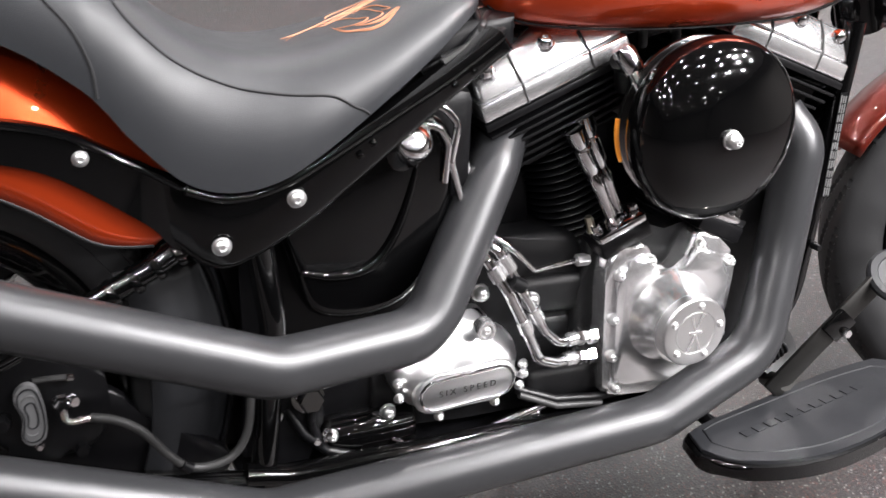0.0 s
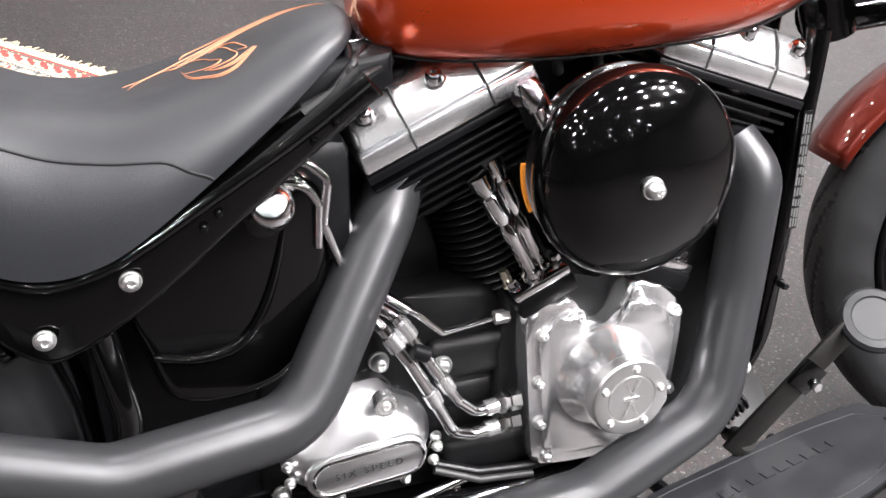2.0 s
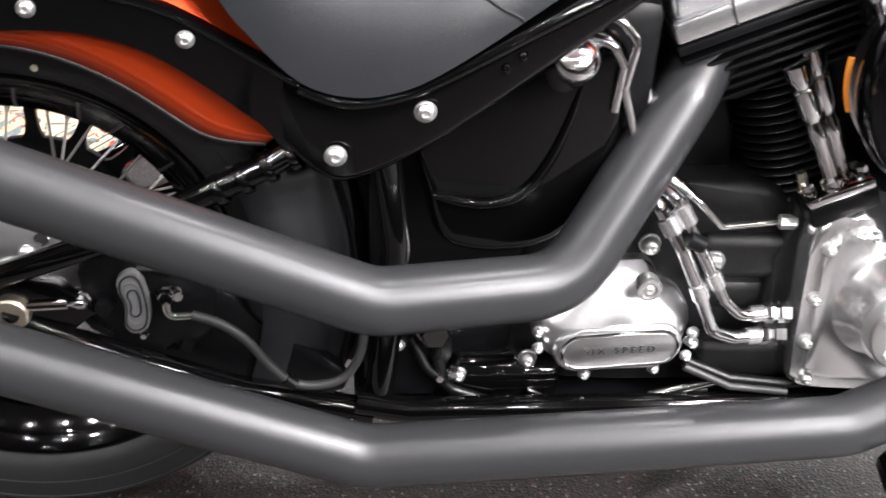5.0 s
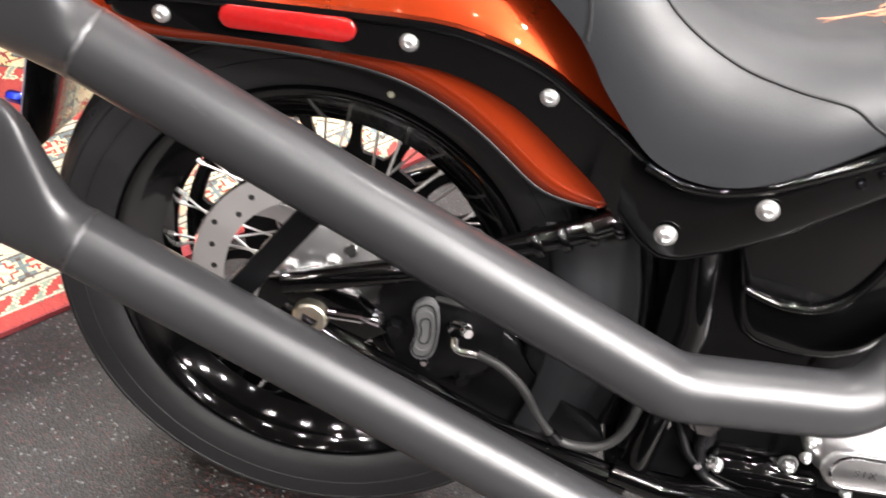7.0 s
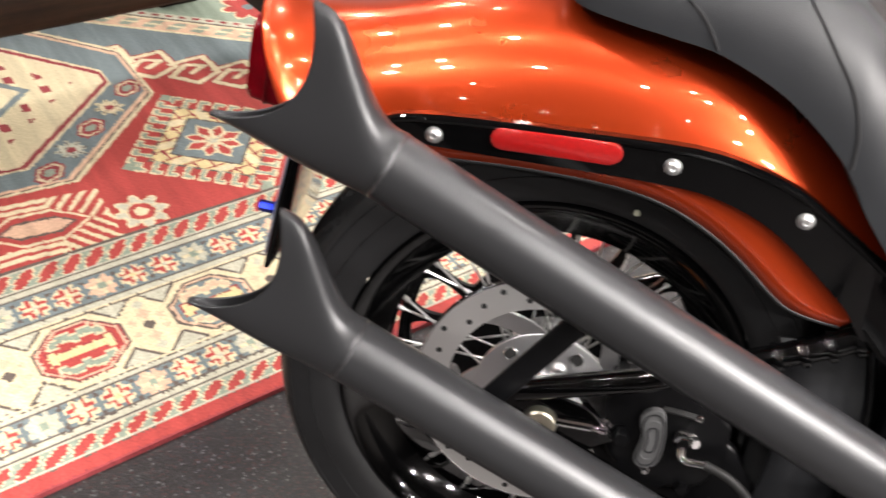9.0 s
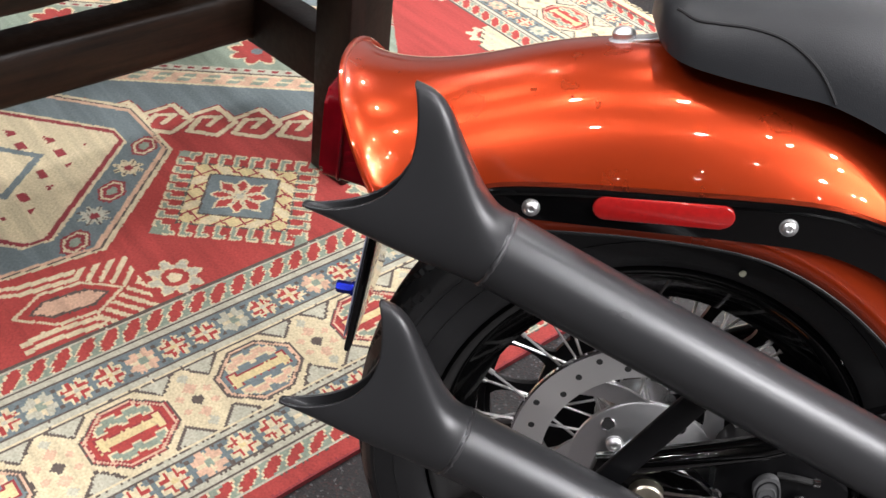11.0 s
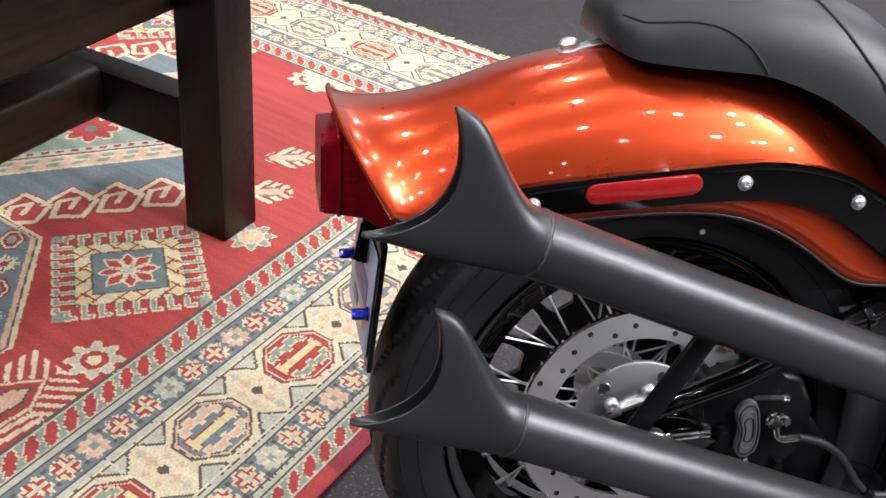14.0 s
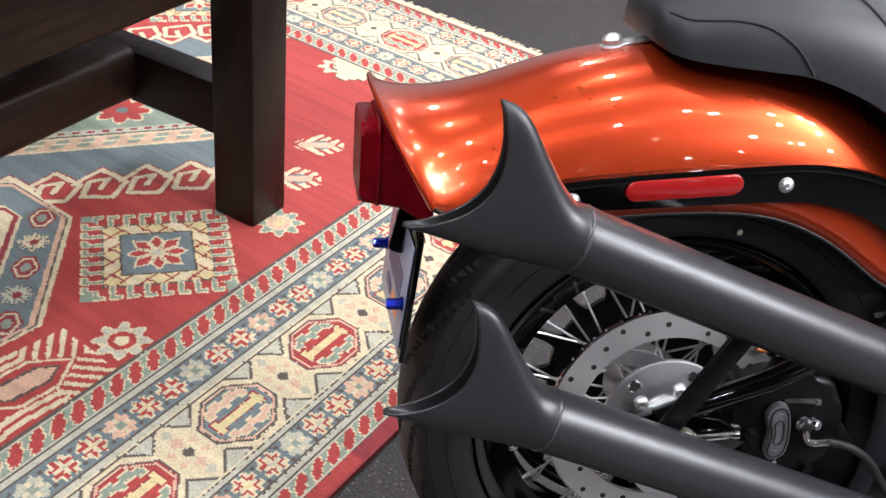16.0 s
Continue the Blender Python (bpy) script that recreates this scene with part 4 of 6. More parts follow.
def wheel(name, center, R_out, width, rim_r, turn=0.0, tread=True, lean=0.0):
    cx, cz = center
    base = Matrix.Translation((cx, 0, cz)) @ Matrix.Rotation(radians(turn), 4, "Z") @ Matrix.Rotation(radians(lean), 4, "X")
    # rim
    bm = bmesh.new()
    h = width * 0.40
    prof = [(rim_r, -h - 0.003), (rim_r + 0.003, -h + 0.002), (rim_r - 0.006, -h + 0.010), (rim_r - 0.014, -h * 0.7), (rim_r - 0.036, -h * 0.45), (rim_r - 0.040, 0), (rim_r - 0.036, h * 0.45), (rim_r - 0.014, h * 0.7), (rim_r - 0.006, h - 0.010), (rim_r + 0.003, h - 0.002), (rim_r, h + 0.003), (rim_r - 0.009, h), (rim_r - 0.016, h * 0.80), (rim_r - 0.043, h * 0.48), (rim_r - 0.047, 0), (rim_r - 0.043, -h * 0.48), (rim_r - 0.016, -h * 0.80), (rim_r - 0.009, -h)]
    lathe(bm, prof, (0, 0, 0), (0, 1, 0), 96, True)
    rim = part(name, bm, M["black"], bike, "gloss black laced steel wheel", 40)
    rim.matrix_basis = base
    # tyre with moulded grooves
    hw = width / 2
    outl = [(rim_r + 0.0042, -h + 0.006), (rim_r + 0.0042, -h - 0.001), (rim_r + 0.009, -hw * 0.88), (rim_r + 0.018, -hw * 0.95), (rim_r + 0.040, -hw * 1.0), (rim_r + 0.062, -hw * 0.985), (R_out - 0.028, -hw * 0.93), (R_out - 0.019, -hw * 0.86)]
    crown = [(R_out - 0.0175 * (abs(t) ** 2.1), hw * 0.84 * t) for t in np.linspace(-0.97, 0.97, 27)]
    prof = outl + crown + [(r, -y) for r, y in outl[::-1]]
    nseg = 420
    rows = []
    for k in range(nseg):
        a = 2 * math.pi * k / nseg
        row = []
        for r, y in prof:
            if tread and r > R_out - 0.0178:
                t = abs(y) / (hw * 0.84)
                sgn = 1 if y > 0 else 0
                ph = (a * 22 / (2 * math.pi) + 0.5 * sgn + 1.5 * t ** 1.5) % 1.0
                if 0.08 < t < 0.99 and abs(ph - 0.5) < 0.085:
                    r -= 0.0075
            row.append(Vector((r * math.cos(a), y, r * math.sin(a))))
        rows.append(row)
    bm = bmesh.new()
    grid_surface(bm, rows + [])
    bm.verts.ensure_lookup_table()
    m = len(prof)
    vs = bm.verts
    for j in range(m - 1):
        bm.faces.new((vs[(nseg - 1) * m + j], vs[(nseg - 1) * m + j + 1], vs[j + 1], vs[j]))
    part("tyre", bm, M["rubber"], rim, "black rubber tyre with curved tread grooves", 30)
    for rr in (rim_r + 0.058, rim_r + 0.036) if turn == 0 else ():
        bm = bmesh.new()
        for s in (-1, 1):
            lathe(bm, [(rr - 0.001, s * hw * 0.985), (rr, s * (hw * 1.0 + 0.0006)), (rr + 0.001, s * hw * 0.985)], (0, 0, 0), (0, 1, 0), 96)
        part("sidewall_rib", bm, M["rubber"], rim)
    # hub
    bm = bmesh.new()
    lathe(bm, [(0, -0.072), (0.030, -0.072), (0.034, -0.066), (0.034, -0.050), (0.050, -0.046), (0.050, -0.040), (0.030, -0.034), (0.026, 0), (0.030, 0.034), (0.050, 0.040), (0.050, 0.046), (0.034, 0.050), (0.034, 0.066), (0, 0.066)], (0, 0, 0), (0, 1, 0), 36)
    part("hub", bm, M["polished"], rim, "polished wheel hub")
    spoke_set(0.046, rim_r - 0.042, 0.042, 40, rim, center, Matrix())
    return rim


REAR = wheel("rear_wheel", (0, HUB), 0.322, 0.142, 0.2350)


# brake disc on the right of the rear wheel
def brake_disc():
    bm = bmesh.new()
    lathe(bm, [(0.146, -0.0585), (0.146, -0.0525), (0.110, -0.0525), (0.110, -0.0585)], (0, 0, 0), (0, 1, 0), 96, True)
    d = part("brake_disc", bm, M["steel"], REAR, "drilled steel brake disc", 40)
    bm = bmesh.new()
    lathe(bm, [(0.1455, -0.0590), (0.1478, -0.0580), (0.1478, -0.0530), (0.1455, -0.0520)], (0, 0, 0), (0, 1, 0), 96)
    part("disc_edge", bm, M["chrome"], REAR)
    bm = bmesh.new()
    n = 5
    for k in range(n):
        a = 2 * math.pi * k / n + 0.5
        pts = []
        for t in np.linspace(0, 1, 7):
            r, b = 0.070 + 0.046 * t, a + 0.55 * t
            pts.append((r, b))
        lo = [(r, b - 0.20 + 0.10 * t) for (r, b), t in zip(pts, np.linspace(0, 1, 7))]
        hi = [(r, b + 0.22 - 0.06 * t) for (r, b), t in zip(pts, np.linspace(0, 1, 7))]
        ol = [(r * math.cos(b), r * math.sin(b)) for r, b in lo + hi[::-1]]
        arm_bm = slab(bmesh.new(), ol, 0.0535, 0.0580, 0.001)
        part("carrier_arm", arm_bm, M["cast"], REAR)
    lathe(bm, [(0.079, -0.0585), (0.079, -0.0535), (0.022, -0.0535), (0.022, -0.0680), (0.028, -0.0680), (0.030, -0.0622), (0.056, -0.0618), (0.060, -0.0600), (0.077, -0.0596)], (0, 0, 0), (0, 1, 0), 60, True)
    c = part("disc_carrier", bm, M["cast"], REAR, "polished brake disc carrier", 40)
    for k in range(5):
        a = 2 * math.pi * k / 5 + 0.02
        bolt("disc_bolt", Vector((0.0415 * math.cos(a), -0.0622, 0.0415 * math.sin(a))), 0.0085, REAR, OUT, 0.5)
    for k in range(5):
        a = 2 * math.pi * k / 5 - 0.16
        bm = bmesh.new()
        lathe(bm, [(0.0068, -0.0612), (0.0078, -0.0618), (0.0088, -0.0600)], (0.0635 * math.cos(a), 0, 0.0635 * math.sin(a)), (0, 1, 0), 18)
        part("carrier_hole_rim", bm, M["chrome"], REAR)
        # flat black disc puts the hole's inner shade on the carrier
        bm = bmesh.new()
        lathe(bm, [(0, -0.0610), (0.0070, -0.0610)], (0.0635 * math.cos(a), 0, 0.0635 * math.sin(a)), (0, 1, 0), 18)
        part("carrier_hole_dark", bm, M["print"], REAR)
    for k in range(30):
        a = 2 * math.pi * k / 30
        r = (0.121, 0.136, 0.128)[k % 3]
        # no bore: a flat black disc paints the shade of each drilling
        bm = bmesh.new()
        lathe(bm, [(0, -0.0587), (0.0036, -0.0587)], (r * math.cos(a), 0, r * math.sin(a)), (0, 1, 0), 10)
        part("drilled_hole_dark", bm, M["print"], REAR)
    return d


brake_disc()


# toothed drive pulley with windows on the left
def pulley():
    bm = bmesh.new()
    y0, y1, n = 0.056, 0.064, 16
    def ring(r0, r1):
        lathe(bm, [(r0, y0), (r1, y0), (r1, y1), (r0, y1)], (0, 0, 0), (0, 1, 0), 96, True)
    ring(0.174, 0.188)
    ring(0.040, 0.120)
    lathe(bm, [(0.180, y0 - 0.012), (0.188, y0 - 0.012), (0.188, y1 + 0.012), (0.180, y1 + 0.012)], (0, 0, 0), (0, 1, 0), 96, True)
    for k in range(n):
        a = 2 * math.pi * k / n
        ol = []
        for r, w in ((0.114, 0.140), (0.119, 0.100), (0.126, 0.066), (0.136, 0.047), (0.148, 0.040), (0.160, 0.044), (0.168, 0.058), (0.173, 0.080), (0.180, 0.110)):
            ol.append((r, w))
        pts = [(r * math.cos(a - w), r * math.sin(a - w)) for r, w in ol] + [(r * math.cos(a + w), r * math.sin(a + w)) for r, w in ol[::-1]]
        slab(bm, pts, -y0, -y1, 0)
    part("drive_pulley", bm, M["satin"], REAR, "black drive pulley with round-cornered windows", 30)


pulley()
# pale paint mark on the tyre's side
bm = bmesh.new()
a = math.atan2(0.575 - HUB, 0.048)
lathe(bm, [(0, 0), (0.0038, 0), (0.0035, 0.0006), (0, 0.0008)], (0.2545 * math.cos(a), -0.0715, 0.2545 * math.sin(a)), OUT, 9)
part("paint_mark", bm, M["paint_dot"], REAR, "pale yellow paint mark")

# ---- swingarm, axle and brake caliper ----
bm = bmesh.new()
sweep(bm, fillet([R(-0.03, 0.105, 0.352), R(0.10, 0.112, 0.405), R(0.27, 0.112, 0.495), R(0.33, 0.108, 0.535)], 0.1), 0.0135, 14)
sweep(bm, fillet([R(-0.03, 0.100, 0.318), R(0.05, 0.105, 0.284), R(0.22, 0.108, 0.222), R(0.38, 0.112, 0.190)], 0.1), 0.0155, 14)
slab(bm, [(-0.055, 0.352), (-0.06, 0.318), (-0.02, 0.298), (0.06, 0.292), (0.09, 0.318), (0.05, 0.352), (-0.02, 0.362)], 0.088, 0.106, 0.004)
sweep(bm, fillet([R(-0.03, -0.105, 0.345), R(0.27, -0.112, 0.495), R(0.33, -0.108, 0.535)], 0.1), 0.0135, 12)
sweep(bm, fillet([R(-0.03, -0.105, 0.330), R(0.22, -0.112, 0.252), R(0.38, -0.112, 0.202)], 0.1), 0.0155, 12)
arm = part("swingarm", bm, M["black"], bike, "gloss black tubular swingarm")
for t in (0.222, 0.246, 0.270, 0.294):
    bm = lathe(bmesh.new(), [(0.0140, -0.005), (0.0165, -0.004), (0.0172, 0), (0.0165, 0.004), (0.0140, 0.005)], R(t, 0.112, 0.4675 + (t - 0.222) * 0.545), Vector((0.88, 0, 0.48)), 20)
    part("arm_collar", bm, M["black"], arm)
bm = bmesh.new()
lathe(bm, [(0.011, 0), (0.0200, 0), (0.0200, 0.004), (0.0185, 0.010), (0.0165, 0.012), (0.0095, 0.012), (0.0095, 0.004), (0, 0.004)], R(0.003, 0.106, 0.320), OUT, 28)
part("axle_nut", bm, M["zinc"], bike, "yellow zinc rear axle nut", 30)
bm = bmesh.new()
lathe(bm, [(0.013, -0.22), (0.013, 0.002), (0, 0.002)], R(0.003, 0.106, 0.320), OUT, 20)
part("axle", bm, M["steel"], bike)
bm = bmesh.new()
sweep(bm, [R(0.02, 0.110, 0.327), R(0.06, 0.110, 0.330)], 0.005, 10)
part("axle_adjuster", bm, M["chrome"], bike)


def caliper():
    bm = bmesh.new()
    ol = smooth_line([(0.070, 0.375), (0.080, 0.300), (0.110, 0.272), (0.165, 0.262), (0.205, 0.285), (0.210, 0.345), (0.190, 0.392), (0.130, 0.402), (0.090, 0.392)], 4, True)
    slab(bm, ol, 0.048, 0.094, 0.010, 3)
    c = part("brake_caliper", bm, M["satin"], bike, "black brake caliper with oval cover")
    pill = smooth_line([(0.112, 0.359), (0.122, 0.367), (0.133, 0.364), (0.139, 0.346), (0.142, 0.324), (0.141, 0.304), (0.134, 0.292), (0.122, 0.290), (0.1145, 0.2995), (0.1168, 0.316), (0.1160, 0.331), (0.1105, 0.345)], 4, True)
    part("caliper_cover", slab(bmesh.new(), pill, 0.094, 0.105, 0.003), M["cover"], c, "grey ribbed oval caliper cover")
    cx, cz = 0.1275, 0.329
    for k, s in enumerate((0.82, 0.62, 0.40)):
        loop = [R(cx + (x - cx) * s, 0.1052, cz + (z - cz) * (s * 1.05)) for x, z in pill]
        part("cover_rib", sweep(bmesh.new(), loop + loop[:1], 0.0011, 6), M["cover"] if k == 1 else M["plastic"], c)
    bolt("fitting", R(0.160, 0.098, 0.337), 0.0085, c, OUT, 0.8, M["chrome"], "", True)
    bolt("fitting", R(0.168, 0.100, 0.3385), 0.0065, c, Vector((0.5, -1, 0.2)), 1.0, M["chrome"], "", True)
    bolt("caliper_bolt", R(0.073, 0.096, 0.328), 0.0075, c, OUT, 0.8, M["chrome"], "", True)
    bolt("caliper_bolt", R(0.095, 0.095, 0.322), 0.0095, c, OUT, 0.8, M["satin"], "", True)
    bolt("caliper_bolt", R(0.177, 0.090, 0.271), 0.0080, c, OUT, 0.8, M["satin"], "", True)
    bolt("caliper_bolt", R(0.132, 0.094, 0.2825), 0.004, c, OUT, 0.8, M["chrome"], "", True)
    part("bleed_tip", lathe(bmesh.new(), [(0, -0.004), (0.0045, -0.004), (0.005, 0.003), (0, 0.004)], R(0.171, 0.100, 0.3675), Vector((1, 0, 0)), 12), M["chrome"], c)
    part("slide_pin_cap", lathe(bmesh.new(), [(0, -0.016), (0.0025, -0.014), (0.006, -0.004), (0.0075, 0), (0.0075, 0.006), (0.004, 0.009), (0, 0.009)], R(0.070, 0.103, 0.327), Vector((1, 0, 0.1)), 14), M["chrome"], c, "bright pointed slide pin cap")
    part("brake_pipe", tube([R(0.160, 0.106, 0.334), R(0.162, 0.112, 0.320), R(0.170, 0.114, 0.3185), R(0.190, 0.116, 0.3215)], 0.0045, 0.008), M["chrome"], c)
    part("bleed_pipe", tube([R(0.132, 0.095, 0.366), R(0.150, 0.100, 0.369), R(0.170, 0.100, 0.3675)], 0.0036, 0.01, 8), M["hose"], c)
    return c


caliper()
part("brake_hose", tube(smooth_line([tuple(R(*p)) for p in [(0.188, 0.116, 0.3215), (0.215, 0.122, 0.316), (0.242, 0.124, 0.297), (0.268, 0.124, 0.262), (0.290, 0.122, 0.240), (0.315, 0.121, 0.234), (0.344, 0.120, 0.242), (0.362, 0.118, 0.268), (0.369, 0.112, 0.305), (0.372, 0.10, 0.34)]], 4), 0.0052), M["hose"], bike, "grey rubber brake hose")
part("hose_clip", tube([R(0.284, 0.124, 0.2455), R(0.294, 0.1235, 0.2365)], 0.0068), M["satin"], bike)

# plastic guard in front of the rear wheel
bm = bmesh.new()
rows = []
for k in range(15):
    t = k / 14
    z = 0.150 + 0.33 * t
    r = 0.375
    x = math.sqrt(max(0.01, r * r - (z - HUB) ** 2))
    rows.append([Vector((x - 0.115 * (abs(y) / 0.088) ** 3.2, y, z)) for y in np.linspace(-0.088, 0.088, 21)])
grid_surface(bm, rows)
guard = part("inner_guard", bm, M["plastic"], bike, "black plastic guard ahead of the wheel", 60)
so = guard.modifiers.new("thickness", "SOLIDIFY")
so.thickness = 0.004
for y in (-0.052, 0.052):
    part("guard_rib", sweep(bmesh.new(), [Vector((math.sqrt(max(0.01, 0.381 ** 2 - (z - HUB) ** 2)) - 0.115 * (abs(y) / 0.088) ** 3.2, y, z)) for z in np.linspace(0.16, 0.47, 12)], 0.003, 8), M["satin"], guard)

# ---- exhaust pipes with fishtails ----
PIPE_R = 0.0335


def fishtail(parent, weld, d, shift):
    """A flat flared tail: upper and lower edge from the weld to a hollow, crescent-shaped mouth."""
    up = [(-0.1815, 0.6615), (-0.196, 0.667), (-0.212, 0.684), (-0.229, 0.712), (-0.247, 0.743), (-0.261, 0.757), (-0.277, 0.763)]
    lo = [(-0.2068, 0.5990), (-0.222, 0.603), (-0.240, 0.607), (-0.270, 0.614), (-0.305, 0.625), (-0.332, 0.634), (-0.359, 0.642)]
    dx, dz = shift
    U, L = smooth_line(up, 4), smooth_line(lo, 4)
    n = len(U)
    rows = []
    for i, (u, l) in enumerate(zip(U, L)):
        s = i / (n - 1)
        w = 0.0135 + 0.0205 * (1 - s) ** 1.3
        u, l = Vector((u[0] + dx, 0, u[1] + dz)), Vector((l[0] + dx, 0, l[1] + dz))
        mid, half = (u + l) / 2, (u - l) / 2
        out = Vector((half.z, 0, -half.x)).normalized()
        e = 1.0 - 0.45 * s
        ring = []
        for k in range(40):
            a = 2 * math.pi * k / 40
            c, sn = math.cos(a), math.sin(a)
            c2 = math.copysign(abs(c) ** (1.0 if s < 0.1 else 0.9), c)
            y = math.copysign(abs(sn) ** e, sn) * w
            p = mid + half * c2 + out * (0.044 * s ** 1.6 * (1 - c2 * c2))
            ring.append(Vector((p.x, -(d + 0.004 * s) + y, p.z)))
        rows.append(ring)
    bm = bmesh.new()
    grid_surface(bm, rows, True)
    tail = part("fishtail", bm, M["pipe"], parent, "matt black fishtail tip with crescent mouth", 50)
    so = tail.modifiers.new("thickness", "SOLIDIFY")
    so.thickness, so.offset = 0.0028, -1
    return tail


def exhaust(pts, rads, tail_shift, d, label):
    P = fillet([R(*p) for p in pts], rads, 9)
    bm = sweep(bmesh.new(), P, PIPE_R, 40)
    pipe = part("exhaust_pipe", bm, M["pipe"], bike, label, 40)
    w, nx = P[0], P[1]
    ax = (w - nx).normalized()
    bm = bmesh.new()
    ring = []
    u, v = frame_of(ax)
    rnd = random.Random(7)
    loop = [w + (PIPE_R - 0.0010) * (math.cos(a) * u + math.sin(a) * v) + ax * rnd.uniform(-0.0008, 0.0008) for a in [2 * math.pi * k / 44 for k in range(44)]]
    sweep(bm, loop + loop[:1], [0.0021 + rnd.uniform(-0.0006, 0.0007) for k in range(45)], 8, False)
    part("weld_bead", bm, M["weld"], pipe)
    fishtail(pipe, w, d, tail_shift)
    return pipe


UPPER = exhaust([(-0.194, 0.236, 0.630), (0.372, 0.214, 0.402), (0.566, 0.170, 0.396), (0.686, 0.075, 0.560), (0.712, 0.040, 0.590)], [0.09, 0.085, 0.06], (0, 0), 0.236, "upper matt black drag pipe")
exhaust([(-0.202, 0.229, 0.430), (0.367, 0.200, 0.200), (0.893, 0.188, 0.228), (1.072, 0.160, 0.290), (1.118, 0.118, 0.430), (1.140, 0.100, 0.565), (1.12, 0.070, 0.600)], [0.09, 0.09, 0.09, 0.3, 0.05], (-0.008, -0.200), 0.229, "lower matt black drag pipe")
for x, z, x2, z2 in ((0.018, 0.512, -0.058, 0.388),):
    e = Vector((x2 - x, 0, z2 - z)).normalized()
    bm = bmesh.new()
    block(bm, R((x + x2) / 2, 0.196, (z + z2) / 2), (math.hypot(x2 - x, z2 - z) / 2, 0.004, 0.0125), (e, Vector((0, 1, 0)), Vector((-e.z, 0, e.x))), 0.002)
    part("pipe_bracket", bm, M["satin"], bike, "black flat bar bracing the two pipes")
# stamped mark on the upper pipe
bm = bmesh.new()
for dx in (-0.006, 0.005):
    c = R(-0.085 + dx, 0.2633, 0.6035)
    loop = [c + Vector((0.0042 * math.cos(a), 0, 0.0032 * math.sin(a))) for a in [2 * math.pi * k / 14 for k in range(15)]]
    sweep(bm, loop, 0.0002, 4, False)
part("stamped_mark", bm, M["pipe"], UPPER)

# ---- engine ----
bm = bmesh.new()
case = [(0.835, 0.445), (0.820, 0.300), (0.845, 0.225), (0.900, 0.190), (1.050, 0.188), (1.150, 0.230), (1.175, 0.330), (1.165, 0.450), (1.090, 0.50), (0.950, 0.44), (0.870, 0.475)]
slab(bm, smooth_line(case, 2, True), -0.090, 0.078, 0.012, 3)
ENGINE = part("engine", bm, M["wrinkle"], bike, "black engine block with polished covers")


def axes_at(tilt):
    """Along, across and up for a cylinder leaning back by tilt degrees."""
    t = radians(tilt)
    return Vector((math.cos(t), 0, math.sin(t))), Vector((0, 1, 0)), Vector((-math.sin(t), 0, math.cos(t)))


def cylinder(base, tilt, name_label):
    """Barrel fins, head fins and the bright rocker cover; base is the middle of the rocker cover's lower edge."""
    e = axes_at(tilt)
    c = R(base[0], 0, base[1])
    prof = []
    for k in range(19):
        h = -0.080 - 0.0108 * k
        r = 0.0605 if k < 16 else 0.054
        prof += [(0.047, h), (r - 0.001, h - 0.0018), (r, h - 0.0030), (r - 0.001, h - 0.0042), (0.047, h - 0.006)]
    bm = lathe(bmesh.new(), prof, c, e[2], 48)
    part("cylinder", bm, M["satin"], ENGINE, "black finned cylinder barrel", 50)
    for k in range(6):
        bm = bmesh.new()
        s = 1 - 0.055 * k
        block(bm, c + e[2] * (-0.012 - 0.0125 * k), (0.104 * s, 0.086 * s, 0.0022), e, 0.0018)
        block(bm, c + e[2] * (-0.018 - 0.0125 * k), (0.082 * s, 0.068 * s, 0.0048), e, 0)
        part("head_fin", bm, M["satin"], ENGINE)
    bm = bmesh.new()
    block(bm, c + e[2] * 0.003, (0.107, 0.089, 0.005), e, 0.002)
    part("head_gasket_rim", bm, M["satin"], ENGINE)
    bm = bmesh.new()
    block(bm, c + e[2] * 0.021, (0.106, 0.088, 0.012), e, 0.004, (0.99, 0.985), 3)
    block(bm, c + e[2] * 0.054, (0.104, 0.0865, 0.0205), e, 0.008, (0.90, 0.70), 3)
    rock = part("rocker_cover", bm, M["polished"], ENGINE, "polished chrome rocker cover")
    for t in (-0.045, 0.050):
        p = [c + e[0] * t + e[1] * -0.0880 + e[2] * 0.010, c + e[0] * t + e[1] * -0.0876 + e[2] * 0.034, c + e[0] * t + e[1] * -0.074 + e[2] * 0.058, c + e[0] * t * 0.95 + e[1] * -0.0600 + e[2] * 0.0752]
        part("cover_groove", sweep(bmesh.new(), p, 0.0013, 6), M["print"], rock)
    for t in (-0.078, 0.005, 0.080):
        bolt("cover_bolt", c + e[0] * t + e[1] * -0.066 + e[2] * 0.060, 0.0105, rock, Vector((0, -0.8, 0)) + e[2], 0.9, M["chrome"], "", False)
    return rock


cylinder((0.768, 0.652), 23.0, "rear")
cylinder((1.103, 0.672), -20.0, "front")
# exhaust ports
part("exhaust_port", tube([R(0.735, 0.03, 0.60), R(0.700, 0.056, 0.575)], 0.030), M["satin"], ENGINE)
part("exhaust_port", tube([R(1.10, 0.03, 0.60), R(1.128, 0.085, 0.588)], 0.030), M["satin"], ENGINE)

